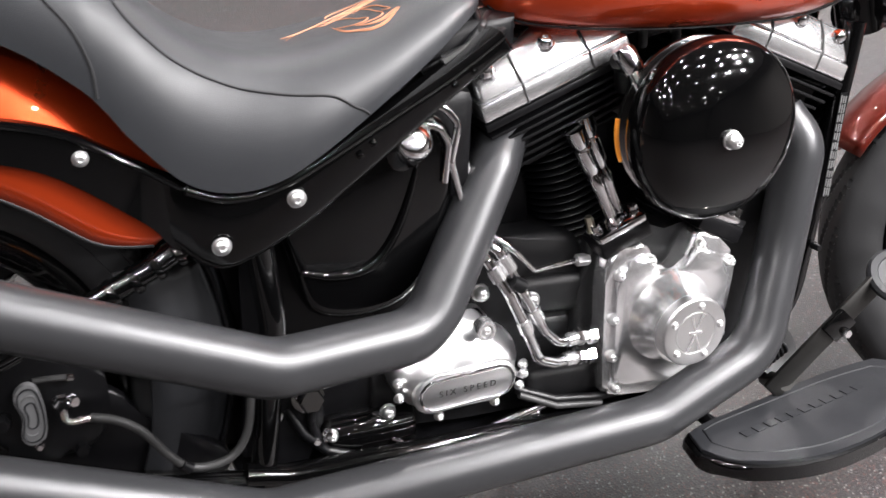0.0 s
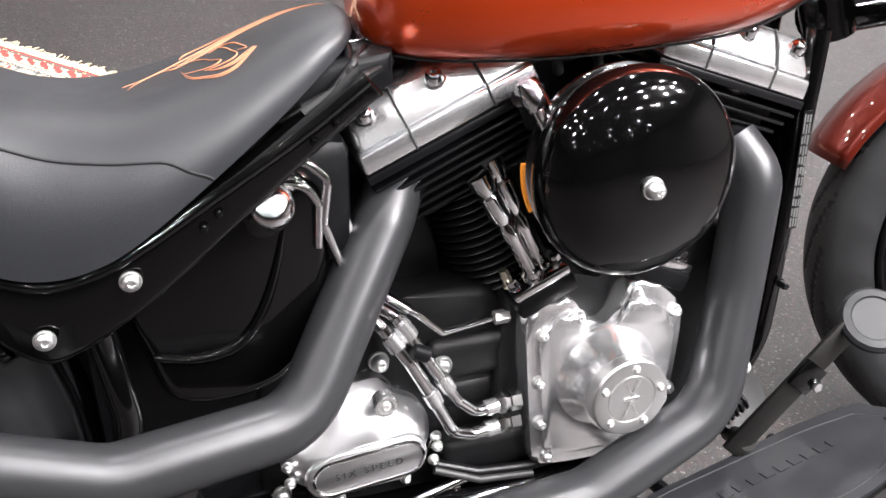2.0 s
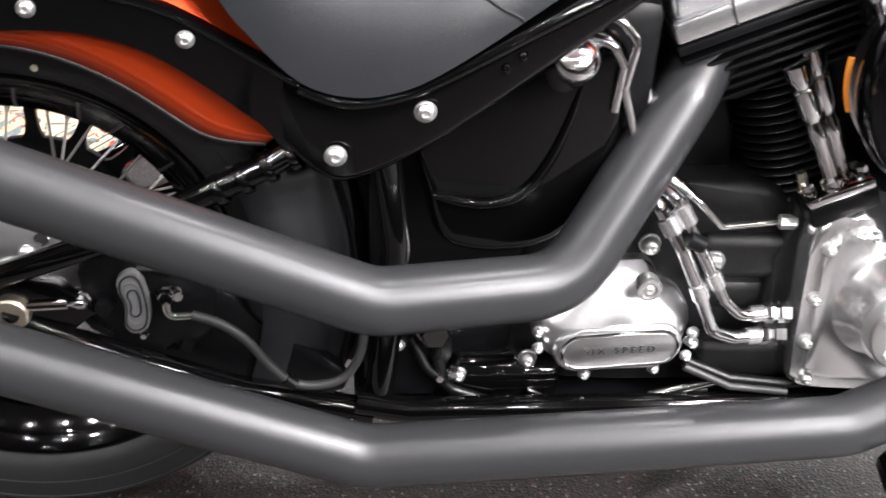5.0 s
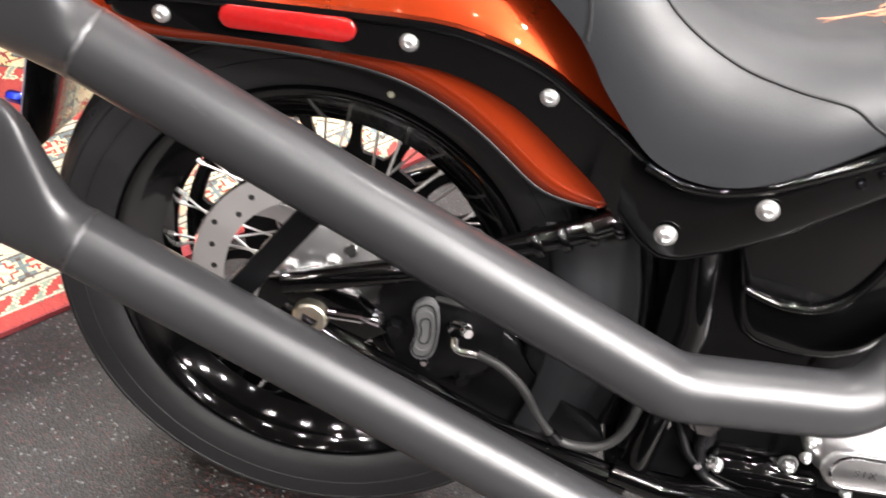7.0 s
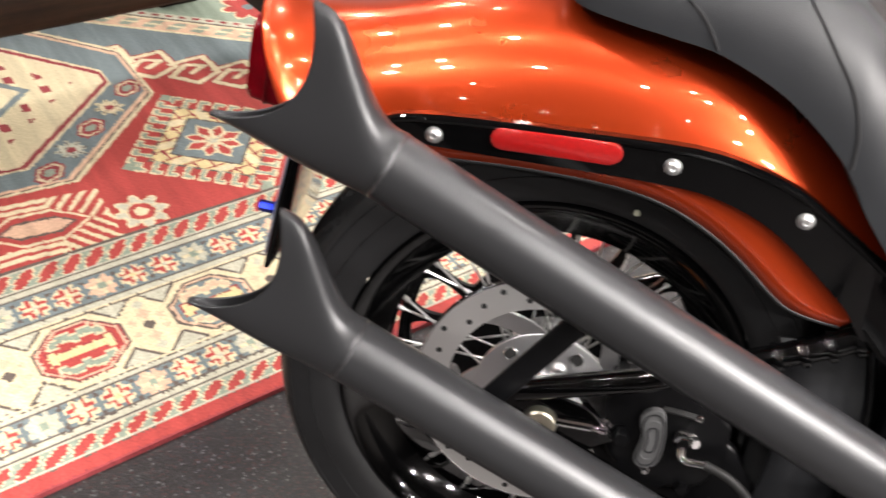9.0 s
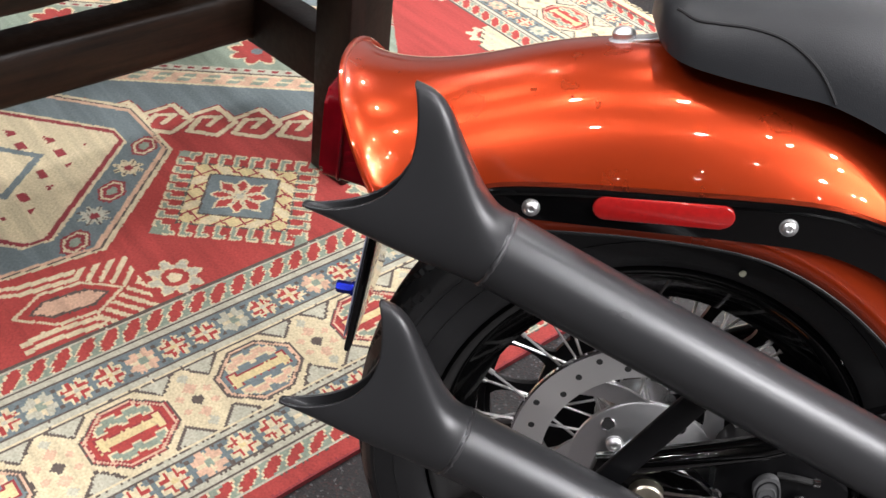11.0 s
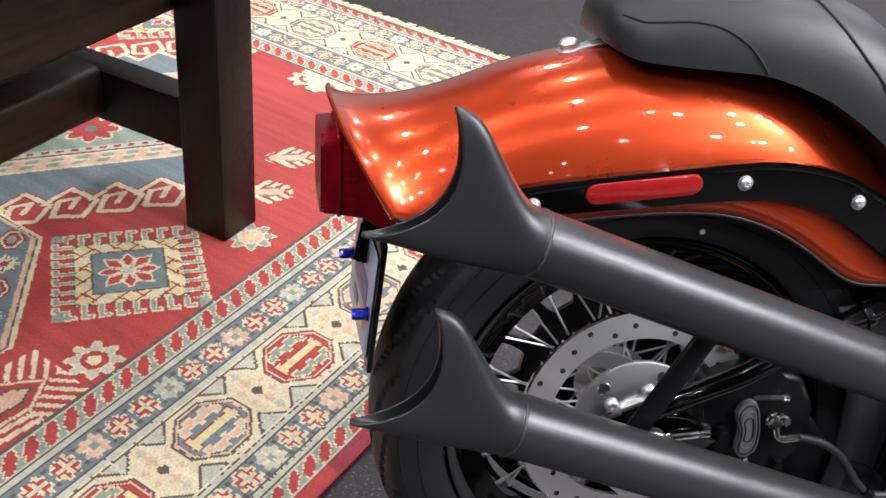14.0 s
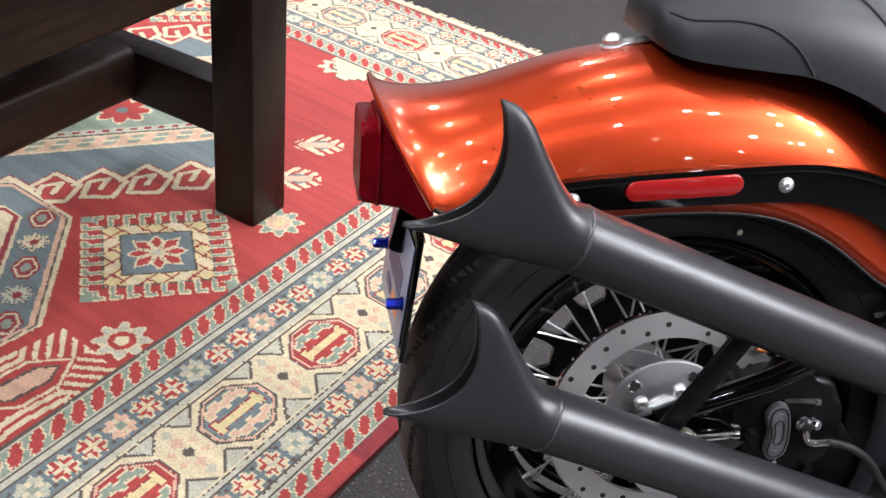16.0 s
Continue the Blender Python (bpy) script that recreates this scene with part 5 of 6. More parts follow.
# cam cover
bm = bmesh.new()
cc = [(0.846, 0.424), (0.868, 0.440), (0.893, 0.451), (0.908, 0.438), (0.924, 0.408), (0.944, 0.400), (0.962, 0.412), (0.978, 0.452), (1.006, 0.452), (1.040, 0.424), (1.050, 0.400), (1.047, 0.337), (1.036, 0.257), (1.005, 0.232), (0.967, 0.221), (0.905, 0.222), (0.868, 0.228), (0.858, 0.240), (0.850, 0.327)]
slab(bm, smooth_line(cc, 3, True), 0.072, 0.110, 0.008, 4)
CAM = part("cam_cover", bm, M["polished"], ENGINE, "polished aluminium cam cover")
bm = bmesh.new()
inner = [(0.948 + (x - 0.948) * 0.86, 0.336 + (z - 0.336) * 0.84) for x, z in cc]
slab(bm, smooth_line(inner, 3, True), 0.108, 0.119, 0.008, 4)
lathe(bm, [(0.068, 0.004), (0.064, 0.012), (0.055, 0.026), (0.0515, 0.040), (0.0505, 0.050), (0.0, 0.050)], R(0.948, 0.110, 0.340), OUT, 56)
part("cover_dome", bm, M["polished"], CAM, "", 50)
bm = bmesh.new()
lathe(bm, [(0.0490, 0), (0.0490, 0.014), (0.0472, 0.0165), (0.0445, 0.0172), (0.0315, 0.0172), (0.0306, 0.0150), (0.0292, 0.0150), (0.0285, 0.0172), (0, 0.0172)], R(0.949, 0.160, 0.342), OUT, 64)
TIMER = part("timer_cover", bm, M["brushed"], CAM, "round brushed timer cover with five screws")
for k in range(5):
    a = radians(90 + 72 * k - 6)
    bolt("screw", R(0.949 + 0.0380 * math.cos(a), 0.1772, 0.342 + 0.0380 * math.sin(a)), 0.0048, TIMER, OUT, 0.5)
bm = bmesh.new()
for s in (-1, 1):
    for w in (-1, 1):
        slab(bm, [(0.949 + s * 0.002, 0.342 + w * 0.003), (0.949 + s * 0.012, 0.342 + w * 0.026), (0.949 + s * 0.007, 0.342 + w * 0.028), (0.949 - s * 0.001, 0.342 + w * 0.003)], 0.1770, 0.1779, 0)
block(bm, R(0.949, 0.1775, 0.342), (0.010, 0.0006, 0.002), None, 0)
part("emblem", bm, M["chrome"], TIMER, "raised crossed emblem in plain shapes")
for x, z in ((0.864, 0.408), (0.862, 0.344), (0.866, 0.287), (0.877, 0.237), (0.910, 0.424), (0.986, 0.440), (1.040, 0.408), (1.040, 0.300)):
    bolt("cover_screw", R(x, 0.110, z), 0.0072, CAM, OUT, 0.9)

# tappet blocks and pushrod tubes
for bx, bz, tops in ((0.868, 0.462, ((0.792, 0.604, 0.082), (0.812, 0.616, 0.066))), (1.022, 0.462, ((1.068, 0.610, 0.080), (1.048, 0.620, 0.066)))):
    lean = 24 if bx < 0.95 else -24
    e = axes_at(lean)
    bm = bmesh.new()
    block(bm, R(bx, 0.085, bz) - e[2] * 0.006, (0.038, 0.026, 0.012), e, 0.004)
    part("tappet_block", bm, M["satin"], ENGINE)
    bm = bmesh.new()
    block(bm, R(bx, 0.086, bz) + e[2] * 0.011, (0.036, 0.024, 0.006), e, 0.003)
    tb = part("tappet_cover", bm, M["chrome"], ENGINE, "chrome tappet cover")
    for i in (-1, 1):
        bolt("tappet_bolt", R(bx, 0.092, bz) + e[0] * 0.029 * i + e[2] * 0.017, 0.0062, tb, e[2], 0.9, M["chrome"], "", True)
    for k, (tx, tz, tr) in enumerate(tops):
        p, q = R(bx + (0.008 if k else -0.008), 0.092 - 0.010 * k, bz + 0.012), R(tx, tr, tz)
        bm = bmesh.new()
        lathe(bm, [(0.0125, 0), (0.0125, 0.010), (0.0085, 0.014), (0.0085, 0.055), (0.0100, 0.060), (0.0100, 0.075), (0.0075, 0.080), (0.0075, (q - p).length * 0.55), (0.0120, (q - p).length * 0.60), (0.0120, (q - p).length * 0.80), (0.0095, (q - p).length * 0.82), (0.0140, (q - p).length * 0.9), (0.0140, (q - p).length), (0, (q - p).length)], p, q - p, 20)
        part("pushrod_tube", bm, M["chrome"], ENGINE, "chrome pushrod tube")

# air cleaner
ac = (0.934, 0.620)
bm = bmesh.new()
dome = smooth_line([(0.115, -0.052), (0.1142, -0.041), (0.111, -0.0325), (0.106, -0.0260), (0.100, -0.0208), (0.090, -0.0150), (0.080, -0.0108), (0.067, -0.0068), (0.053, -0.0038), (0.038, -0.0018), (0.024, -0.0006)], 3)
dome = [(float(r), float(h)) for r, h in dome]
lathe(bm, [(0.098, -0.090), (0.110, -0.072)] + dome + [(0.010, -0.0001), (0, 0)], R(ac[0], 0.220, ac[1]), OUT, 96)
AC = part("air_cleaner", bm, M["black"], bike, "round gloss black air cleaner cover", 50)
bm = bmesh.new()
lathe(bm, [(0.080, -0.100), (0.1020, -0.092), (0.1075, -0.082), (0.1075, -0.077), (0.098, -0.074)], R(ac[0], 0.208, ac[1]), OUT, 72)
part("back_plate", bm, M["chrome"], AC, "chrome air cleaner back plate")
# orange arc stands for a reflection on the back plate's edge
bm = bmesh.new()
pts = [R(ac[0] + 0.1085 * math.cos(a), 0.126, ac[1] + 0.1085 * math.sin(a)) for a in np.linspace(radians(176), radians(206), 10)]
part("plate_edge_reflection", sweep(bmesh.new(), pts, 0.0026, 8), M["amber"], AC, "orange reflection painted as an arc on the back plate edge")
bolt("cover_nut", R(ac[0] - 0.008, 0.2195, ac[1] + 0.001), 0.0105, AC, OUT, 1.0)
part("breather", tube([R(0.862, 0.075, 0.655), R(0.840, 0.105, 0.688), R(0.828, 0.112, 0.697)], 0.0125, 0.02), M["satin"], ENGINE, "black breather stub")
part("breather_pipe", tube([R(0.836, 0.112, 0.700), R(0.846, 0.128, 0.672), R(0.858, 0.130, 0.640)], 0.0075, 0.01), M["chrome"], ENGINE, "chrome breather pipe")
bm = bmesh.new()
lathe(bm, [(0, -0.016), (0.013, -0.016), (0.015, -0.010), (0.015, 0.010), (0.012, 0.016), (0, 0.016)], R(0.838, 0.116, 0.697), Vector((0.3, -0.3, -0.6)), 20)
part("breather_fitting", bm, M["chrome"], ENGINE, "chrome breather fitting")
part("intake", tube([R(0.80, 0.0, 0.63), R(0.935, 0.05, 0.625), R(0.935, 0.12, 0.62)], 0.028, 0.03), M["satin"], ENGINE)
for dx in (0.0, 0.05):
    part("rocker_line", tube([R(0.855 + dx, 0.05, 0.715), R(0.885 + dx, 0.07, 0.730), R(0.90 + dx, 0.05, 0.70)], 0.006, 0.01), M["hose"], ENGINE)

# ---- gearbox side ----
bm = bmesh.new()
slab(bm, smooth_line([(0.540, 0.400), (0.535, 0.240), (0.580, 0.205), (0.760, 0.200), (0.840, 0.215), (0.845, 0.420), (0.78, 0.46), (0.65, 0.45), (0.58, 0.43)], 2, True), -0.08, 0.062, 0.012, 3)
GEAR = part("gearbox", bm, M["wrinkle"], bike, "black gearbox housing with bright side cover")
bm = bmesh.new()
tc = [(0.556, 0.285), (0.565, 0.306), (0.590, 0.332), (0.606, 0.352), (0.622, 0.366), (0.650, 0.370), (0.676, 0.371), (0.690, 0.358), (0.698, 0.345), (0.720, 0.332), (0.735, 0.308), (0.735, 0.280), (0.722, 0.254), (0.695, 0.242), (0.640, 0.236), (0.600, 0.240), (0.572, 0.255)]
ring = smooth_line(tc, 3, True)
rows = []
for k, (q, rt) in enumerate(((1.0, 0.058), (1.0, 0.076), (0.975, 0.084), (0.90, 0.094), (0.78, 0.1035), (0.60, 0.108), (0.30, 0.109))):
    row = []
    for x, z in ring:
        zz, xx = 0.284 + (z - 0.284) * q, 0.648 + (x - 0.648) * q
        row.append(R(xx, rt - max(0.0, zz - 0.300) * (0.45 if k > 1 else 0.0), zz))
    rows.append(row)
vr = grid_surface(bm, rows, True)
bm.faces.new(vr[-1])
bm.faces.new(vr[0][::-1])
TC = part("gearbox_cover", bm, M["cast"], GEAR, "polished gearbox side cover lettered SIX SPEED")


def pill(x0p, x1p, zlo, zhi, slope, n=9):
    r = (zhi - zlo) / 2
    out = []
    for k in range(n):
        a = math.pi / 2 + math.pi * k / (n - 1)
        out.append((x0p + r + r * math.cos(a), (zlo + zhi) / 2 + r * math.sin(a)))
    for k in range(n):
        a = -math.pi / 2 + math.pi * k / (n - 1)
        out.append((x1p - r + r * math.cos(a), (zlo + zhi) / 2 + slope + r * math.sin(a)))
    return out


part("raised_panel", slab(bmesh.new(), pill(0.578, 0.724, 0.243, 0.300, 0.009), 0.098, 0.112, 0.006, 3), M["cast"], TC)
loop = [R(x, 0.1125, z) for x, z in pill(0.587, 0.718, 0.250, 0.293, 0.008)]
part("pill_rim", sweep(bmesh.new(), loop + loop[:1], 0.0022, 8, False), M["chrome"], TC)
part("pill_panel", slab(bmesh.new(), pill(0.589, 0.716, 0.252, 0.291, 0.008), 0.1105, 0.1130, 0.001), M["brushed"], TC)
fc = bpy.data.curves.new("lettering", "FONT")
fc.body, fc.size, fc.extrude, fc.align_x, fc.align_y, fc.space_character = "SIX SPEED", 0.0118, 0.0004, "CENTER", "CENTER", 1.6
txt = new("lettering", fc)
txt.parent = TC
txt.matrix_basis = Matrix.Translation(R(0.652, 0.1134, 0.2755)) @ Matrix.Rotation(radians(90), 4, "X") @ Matrix.Rotation(radians(3.5), 4, "Z")
fc.materials.append(M["print"])
bm = bmesh.new()
lathe(bm, [(0.0150, 0), (0.0150, 0.012), (0.0125, 0.016), (0.009, 0.016), (0.009, 0.010), (0, 0.010)], R(0.673, 0.100, 0.355), OUT, 28)
part("filler_boss", bm, M["polished"], TC)
bolt("filler_screw", R(0.673, 0.110, 0.355), 0.0075, TC, OUT, 0.6, M["steel"])
for x, z in ((0.563, 0.268), (0.561, 0.290), (0.738, 0.290), (0.740, 0.276), (0.700, 0.240), (0.735, 0.258), (0.620, 0.232)):
    bolt("cover_screw", R(x, 0.096, z), 0.0060, TC, OUT, 0.9)
bolt("gearbox_bolt", R(0.675, 0.082, 0.396), 0.0105, GEAR, OUT, 0.9)
bolt("gearbox_bolt", R(0.558, 0.070, 0.236), 0.0095, GEAR, OUT, 0.9)
bolt("gearbox_bolt", R(0.742, 0.074, 0.262), 0.0065, GEAR, Vector((0.6, -1, 0)), 1.2, M["chrome"], "", True)
# rounded housings between gearbox and engine
for z, h, y, x0h, x1h in ((0.372, 0.029, 0.070, 0.735, 0.860), (0.318, 0.022, 0.060, 0.745, 0.850), (0.244, 0.027, 0.085, 0.748, 0.880)):
    bm = bmesh.new()
    block(bm, R((x0h + x1h) / 2, y - 0.03, z), ((x1h - x0h) / 2, 0.035, h), None, 0.014, (1, 1), 4)
    part("oil_housing", bm, M["wrinkle"], GEAR)
bolt("housing_bolt", R(0.752, 0.078, 0.372), 0.0115, GEAR, OUT, 0.6, M["brushed"])
# oil lines
def line(name, pts, r, m, label="", rad=0.02):
    path = [R(*p) for p in pts]
    if len(path) > 2:
        path = [Vector(p) for p in smooth_line([tuple(p) for p in fillet(path, rad, 3)], 3)]
    return part(name, sweep(bmesh.new(), path, r, 12), m, GEAR, label)
line("oil_line", [(0.660, 0.075, 0.475), (0.690, 0.096, 0.458), (0.728, 0.104, 0.396), (0.762, 0.106, 0.339), (0.784, 0.105, 0.318), (0.815, 0.102, 0.320)], 0.0072, M["chrome"], "bright braided oil line")
line("oil_line", [(0.650, 0.075, 0.470), (0.676, 0.098, 0.446), (0.704, 0.108, 0.402), (0.730, 0.110, 0.352), (0.755, 0.110, 0.300), (0.780, 0.108, 0.290), (0.815, 0.104, 0.291)], 0.0078, M["chrome"], "bright braided oil line")
line("vent_line", [(0.680, 0.06, 0.478), (0.700, 0.080, 0.463), (0.722, 0.084, 0.447), (0.752, 0.082, 0.417), (0.818, 0.072, 0.419)], 0.0042, M["chrome"], "thin chrome vent line", 0.012)
line("line_sleeve", [(0.688, 0.072, 0.470), (0.712, 0.083, 0.454)], 0.0068, M["chrome"], "", 0)
line("tie_clip", [(0.706, 0.109, 0.418), (0.724, 0.107, 0.408)], 0.0095, M["satin"], "", 0)
for a, b, r in (((0.695, 0.097, 0.450), (0.708, 0.099, 0.430), 0.0105), ((0.742, 0.105, 0.373), (0.752, 0.1055, 0.356), 0.0095), ((0.682, 0.100, 0.437), (0.692, 0.104, 0.421), 0.0110), ((0.726, 0.110, 0.361), (0.734, 0.110, 0.344), 0.0100), ((0.797, 0.1045, 0.319), (0.812, 0.103, 0.320), 0.0095), ((0.797, 0.106, 0.2905), (0.812, 0.105, 0.291), 0.0100)):
    line("line_ferrule", [a, b], r, M["polished"], "", 0)
for x, z in ((0.826, 0.320), (0.826, 0.291)):
    bm = bmesh.new()
    lathe(bm, [(0, -0.014), (0.010, -0.014), (0.0125, -0.010), (0.0125, -0.003), (0.010, -0.001), (0.010, 0.002), (0.0125, 0.004), (0.0125, 0.016), (0, 0.016)], R(x, 0.101, z), (1, 0, 0), 6)
    part("line_fitting", bm, M["chrome"], GEAR, "chrome hexagon fitting")
bm = bmesh.new()
lathe(bm, [(0, -0.008), (0.0085, -0.008), (0.0085, 0.010), (0, 0.010)], R(0.828, 0.072, 0.419), (1, 0, 0), 6)
part("line_fitting", bm, M["steel"], GEAR)
bolt("brass_bolt", R(0.835, 0.080, 0.462), 0.006, GEAR, Vector((-0.4, 0, 1)), 2.0, M["zinc"], "", True)
line("wire_loom", [(0.735, 0.092, 0.248), (0.790, 0.100, 0.228), (0.860, 0.100, 0.220), (0.930, 0.095, 0.222)], 0.0065, M["satin"])
line("wire_loom", [(0.735, 0.100, 0.244), (0.790, 0.108, 0.222), (0.860, 0.108, 0.214)], 0.0045, M["hose"])
line("cable", [(0.560, 0.085, 0.200), (0.600, 0.098, 0.188), (0.680, 0.098, 0.186), (0.740, 0.095, 0.205), (0.770, 0.095, 0.208)], 0.0036, M["chrome"])
line("cable_end", [(0.700, 0.098, 0.200), (0.735, 0.098, 0.210), (0.775, 0.098, 0.222)], 0.0062, M["chrome"], "", 0.01)
line("cable", [(0.480, 0.085, 0.178), (0.550, 0.095, 0.166), (0.600, 0.100, 0.176), (0.640, 0.098, 0.190)], 0.0040, M["steel"])
# starter cylinder behind the pipe
bm = bmesh.new()
lathe(bm, [(0, 0), (0.024, 0), (0.031, 0.006), (0.033, 0.012), (0.033, 0.118), (0.030, 0.125), (0, 0.125)], R(0.470, 0.052, 0.205), (1, 0, 0.02), 36)
part("starter_motor", bm, M["black"], bike, "gloss black starter cylinder")
bolt("starter_bolt", R(0.478, 0.082, 0.222), 0.0075, GEAR, OUT, 1.0)
bolt("starter_bolt", R(0.470, 0.080, 0.214), 0.0060, GEAR, Vector((-1, -0.4, 0.4)), 1.4, M["chrome"], "", True)
bm = bmesh.new()
slab(bm, [(0.395, 0.190), (0.403, 0.265), (0.425, 0.300), (0.460, 0.300), (0.470, 0.250), (0.450, 0.190)], 0.06, 0.082, 0.004)
part("pivot_plate", bm, M["satin"], bike, "black swingarm pivot plate")
bolt("pivot_bolt", R(0.446, 0.083, 0.285), 0.0170, GEAR, Vector((0, -1, 0.2)), 0.8, M["chrome"], "", True)
bolt("pivot_bolt", R(0.408, 0.083, 0.262), 0.0060, GEAR, OUT, 0.8)
for x, z in ((0.396, 0.205), (0.402, 0.190), (0.388, 0.200), (0.396, 0.218), (0.470, 0.232), (0.455, 0.225)):
    bolt("small_nut", R(x, 0.090, z), 0.0052, GEAR, OUT, 1.0, M["chrome"], "", True)
for pts in ([(0.42, 0.08, 0.27), (0.44, 0.09, 0.235), (0.47, 0.09, 0.205), (0.52, 0.09, 0.186)], [(0.455, 0.085, 0.30), (0.450, 0.09, 0.25), (0.462, 0.09, 0.215)]):
    line("loom", pts, 0.006, M["satin"])

# ---- oil tank ----
bm = bmesh.new()
ot = [(0.412, 0.520), (0.425, 0.462), (0.445, 0.408), (0.500, 0.392), (0.565, 0.408), (0.600, 0.460), (0.622, 0.540), (0.622, 0.605), (0.600, 0.640), (0.565, 0.640), (0.520, 0.610), (0.460, 0.560)]
pillow(bm, smooth_line(ot, 3, True), 0.0, 0.108, 0.016, 6)
OT = part("oil_tank", bm, M["black"], bike, "gloss black oil tank with chrome cap")
rid = smooth_line([tuple(R(x, 0.109, z)) for x, z in [(0.432, 0.464), (0.470, 0.455), (0.506, 0.458), (0.530, 0.474), (0.549, 0.505), (0.563, 0.545), (0.572, 0.585)]], 5)
part("raised_ridge", sweep(bmesh.new(), rid, [0.0015 + 0.0042 * math.sin(math.pi * min(1, 0.04 + k / len(rid))) ** 0.5 for k in range(len(rid))], 12), M["black"], OT)
bm = bmesh.new()
capax = Vector((0.10, -0.75, 0.62))
lathe(bm, [(0.0200, -0.045), (0.0235, -0.016), (0.0240, -0.002), (0.0228, 0.003), (0.0195, 0.0068), (0.0150, 0.0094), (0.009, 0.0112), (0.004, 0.0118), (0, 0.012)], R(0.558, 0.130, 0.621), capax, 40)
part("oil_cap", bm, M["chrome"], OT, "round chrome oil filler cap")
line("oil_tank_line", [(0.560, 0.080, 0.655), (0.578, 0.105, 0.654), (0.600, 0.112, 0.652), (0.619, 0.114, 0.632), (0.613, 0.112, 0.585), (0.630, 0.108, 0.536), (0.640, 0.10, 0.515)], 0.0046, M["chrome"], "", 0.015)
line("oil_tank_line", [(0.560, 0.085, 0.640), (0.578, 0.110, 0.633), (0.596, 0.114, 0.628), (0.609, 0.113, 0.608), (0.607, 0.110, 0.560)], 0.0046, M["chrome"], "", 0.015)
line("clamp", [(0.570, 0.102, 0.654), (0.588, 0.109, 0.653)], 0.0075, M["chrome"], "", 0)
line("clamp", [(0.570, 0.106, 0.635), (0.586, 0.112, 0.631)], 0.0075, M["chrome"], "", 0)
for k, (x, z) in enumerate(((0.632, 0.570), (0.640, 0.560))):
    line("wire_block", [(x, 0.085, z + 0.02), (x + 0.012, 0.085, z - 0.02)], 0.006, M["steel"] if k else M["satin"], "", 0)
bm = bmesh.new()
block(bm, R(0.52, 0.04, 0.60), (0.13, 0.06, 0.07), None, 0.02)
part("battery_box", bm, M["satin"], bike)
# added black filler keeps the gap under the saddle nose dark
bm = bmesh.new()
slab(bm, [(0.50, 0.625), (0.60, 0.655), (0.70, 0.715), (0.70, 0.750), (0.64, 0.742), (0.56, 0.705), (0.50, 0.68)], -0.085, 0.085, 0.008)
part("nose_gap_filler", bm, M["satin"], bike, "black filler added in the dark gap under the saddle nose")
# added black filler darkens the see-through gap beside the rear cylinder
bm = bmesh.new()
slab(bm, [(0.56, 0.40), (0.78, 0.42), (0.76, 0.62), (0.72, 0.72), (0.60, 0.66)], -0.07, 0.015, 0.01)
part("cylinder_gap_filler", bm, M["satin"], bike, "black filler added in the dark gap between frame and cylinder")
# loose wiring under the seat nose
for pts in ([(0.58, 0.09, 0.69), (0.63, 0.10, 0.715), (0.66, 0.08, 0.74), (0.68, 0.05, 0.745)], [(0.60, 0.10, 0.705), (0.65, 0.105, 0.725), (0.70, 0.07, 0.735)], [(0.645, 0.10, 0.70), (0.652, 0.095, 0.73), (0.66, 0.05, 0.75)], [(0.61, 0.09, 0.66), (0.63, 0.10, 0.70), (0.67, 0.08, 0.71)]):
    line("wiring", pts, 0.0055, M["satin"])
line("wiring_sleeve", [(0.600, 0.108, 0.700), (0.630, 0.108, 0.716), (0.650, 0.102, 0.727)], 0.0075, M["hose"], "braided grey wiring sleeve")

# ---- frame ----
bm = bmesh.new()
for s in (1, -1):
    sweep(bm, fillet([R(0.36, s * 0.112, 0.205), R(0.42, s * 0.112, 0.192), R(0.95, s * 0.105, 0.196), R(1.10, s * 0.085, 0.205), R(1.215, s * 0.050, 0.300), R(1.245, s * 0.048, 0.72)], 0.09), 0.0155, 14)
    sweep(bm, fillet([R(0.385, s * 0.100, 0.185), R(0.40, s * 0.104, 0.40), R(0.38, s * 0.11, 0.53)], 0.1), 0.0165, 14)
FRAME = part("frame", bm, M["black"], bike, "gloss black steel tube frame")
bm = bmesh.new()
block(bm, R(1.244, 0.0, 0.53), (0.012, 0.034, 0.13), None, 0.004)
COOLER = part("oil_cooler", bm, M["satin"], bike, "black finned cooler on the down tubes")
for k in range(9):
    bm = block(bmesh.new(), R(1.232, 0.0, 0.43 + 0.024 * k), (0.012, 0.032, 0.003), None, 0.001)
    part("cooling_fin", bm, M["satin"], COOLER)
bm = bmesh.new()
block(bm, R(1.2335, 0.0645, 0.545), (0.0065, 0.0006, 0.078), None, 0)
lab = part("sticker", bm, M["satin"], FRAME, "black sticker with rows of pale print bars")
rnd = random.Random(11)
for k in range(33):
    bm = bmesh.new()
    block(bm, R(1.2295 + 0.0040 * (k % 3), 0.0655, 0.476 + 0.0138 * (k // 3) + rnd.uniform(-0.001, 0.001)), (rnd.uniform(0.0009, 0.0014), 0.0003, rnd.uniform(0.0045, 0.0064)), None, 0)
    part("print_bar", bm, M["label"], lab)
bolt("frame_bolt", R(1.156, 0.100, 0.302), 0.0095, FRAME, OUT, 0.9)
bolt("frame_bolt", R(1.222, 0.070, 0.395), 0.0050, FRAME, OUT, 1.6, M["satin"], "", True)

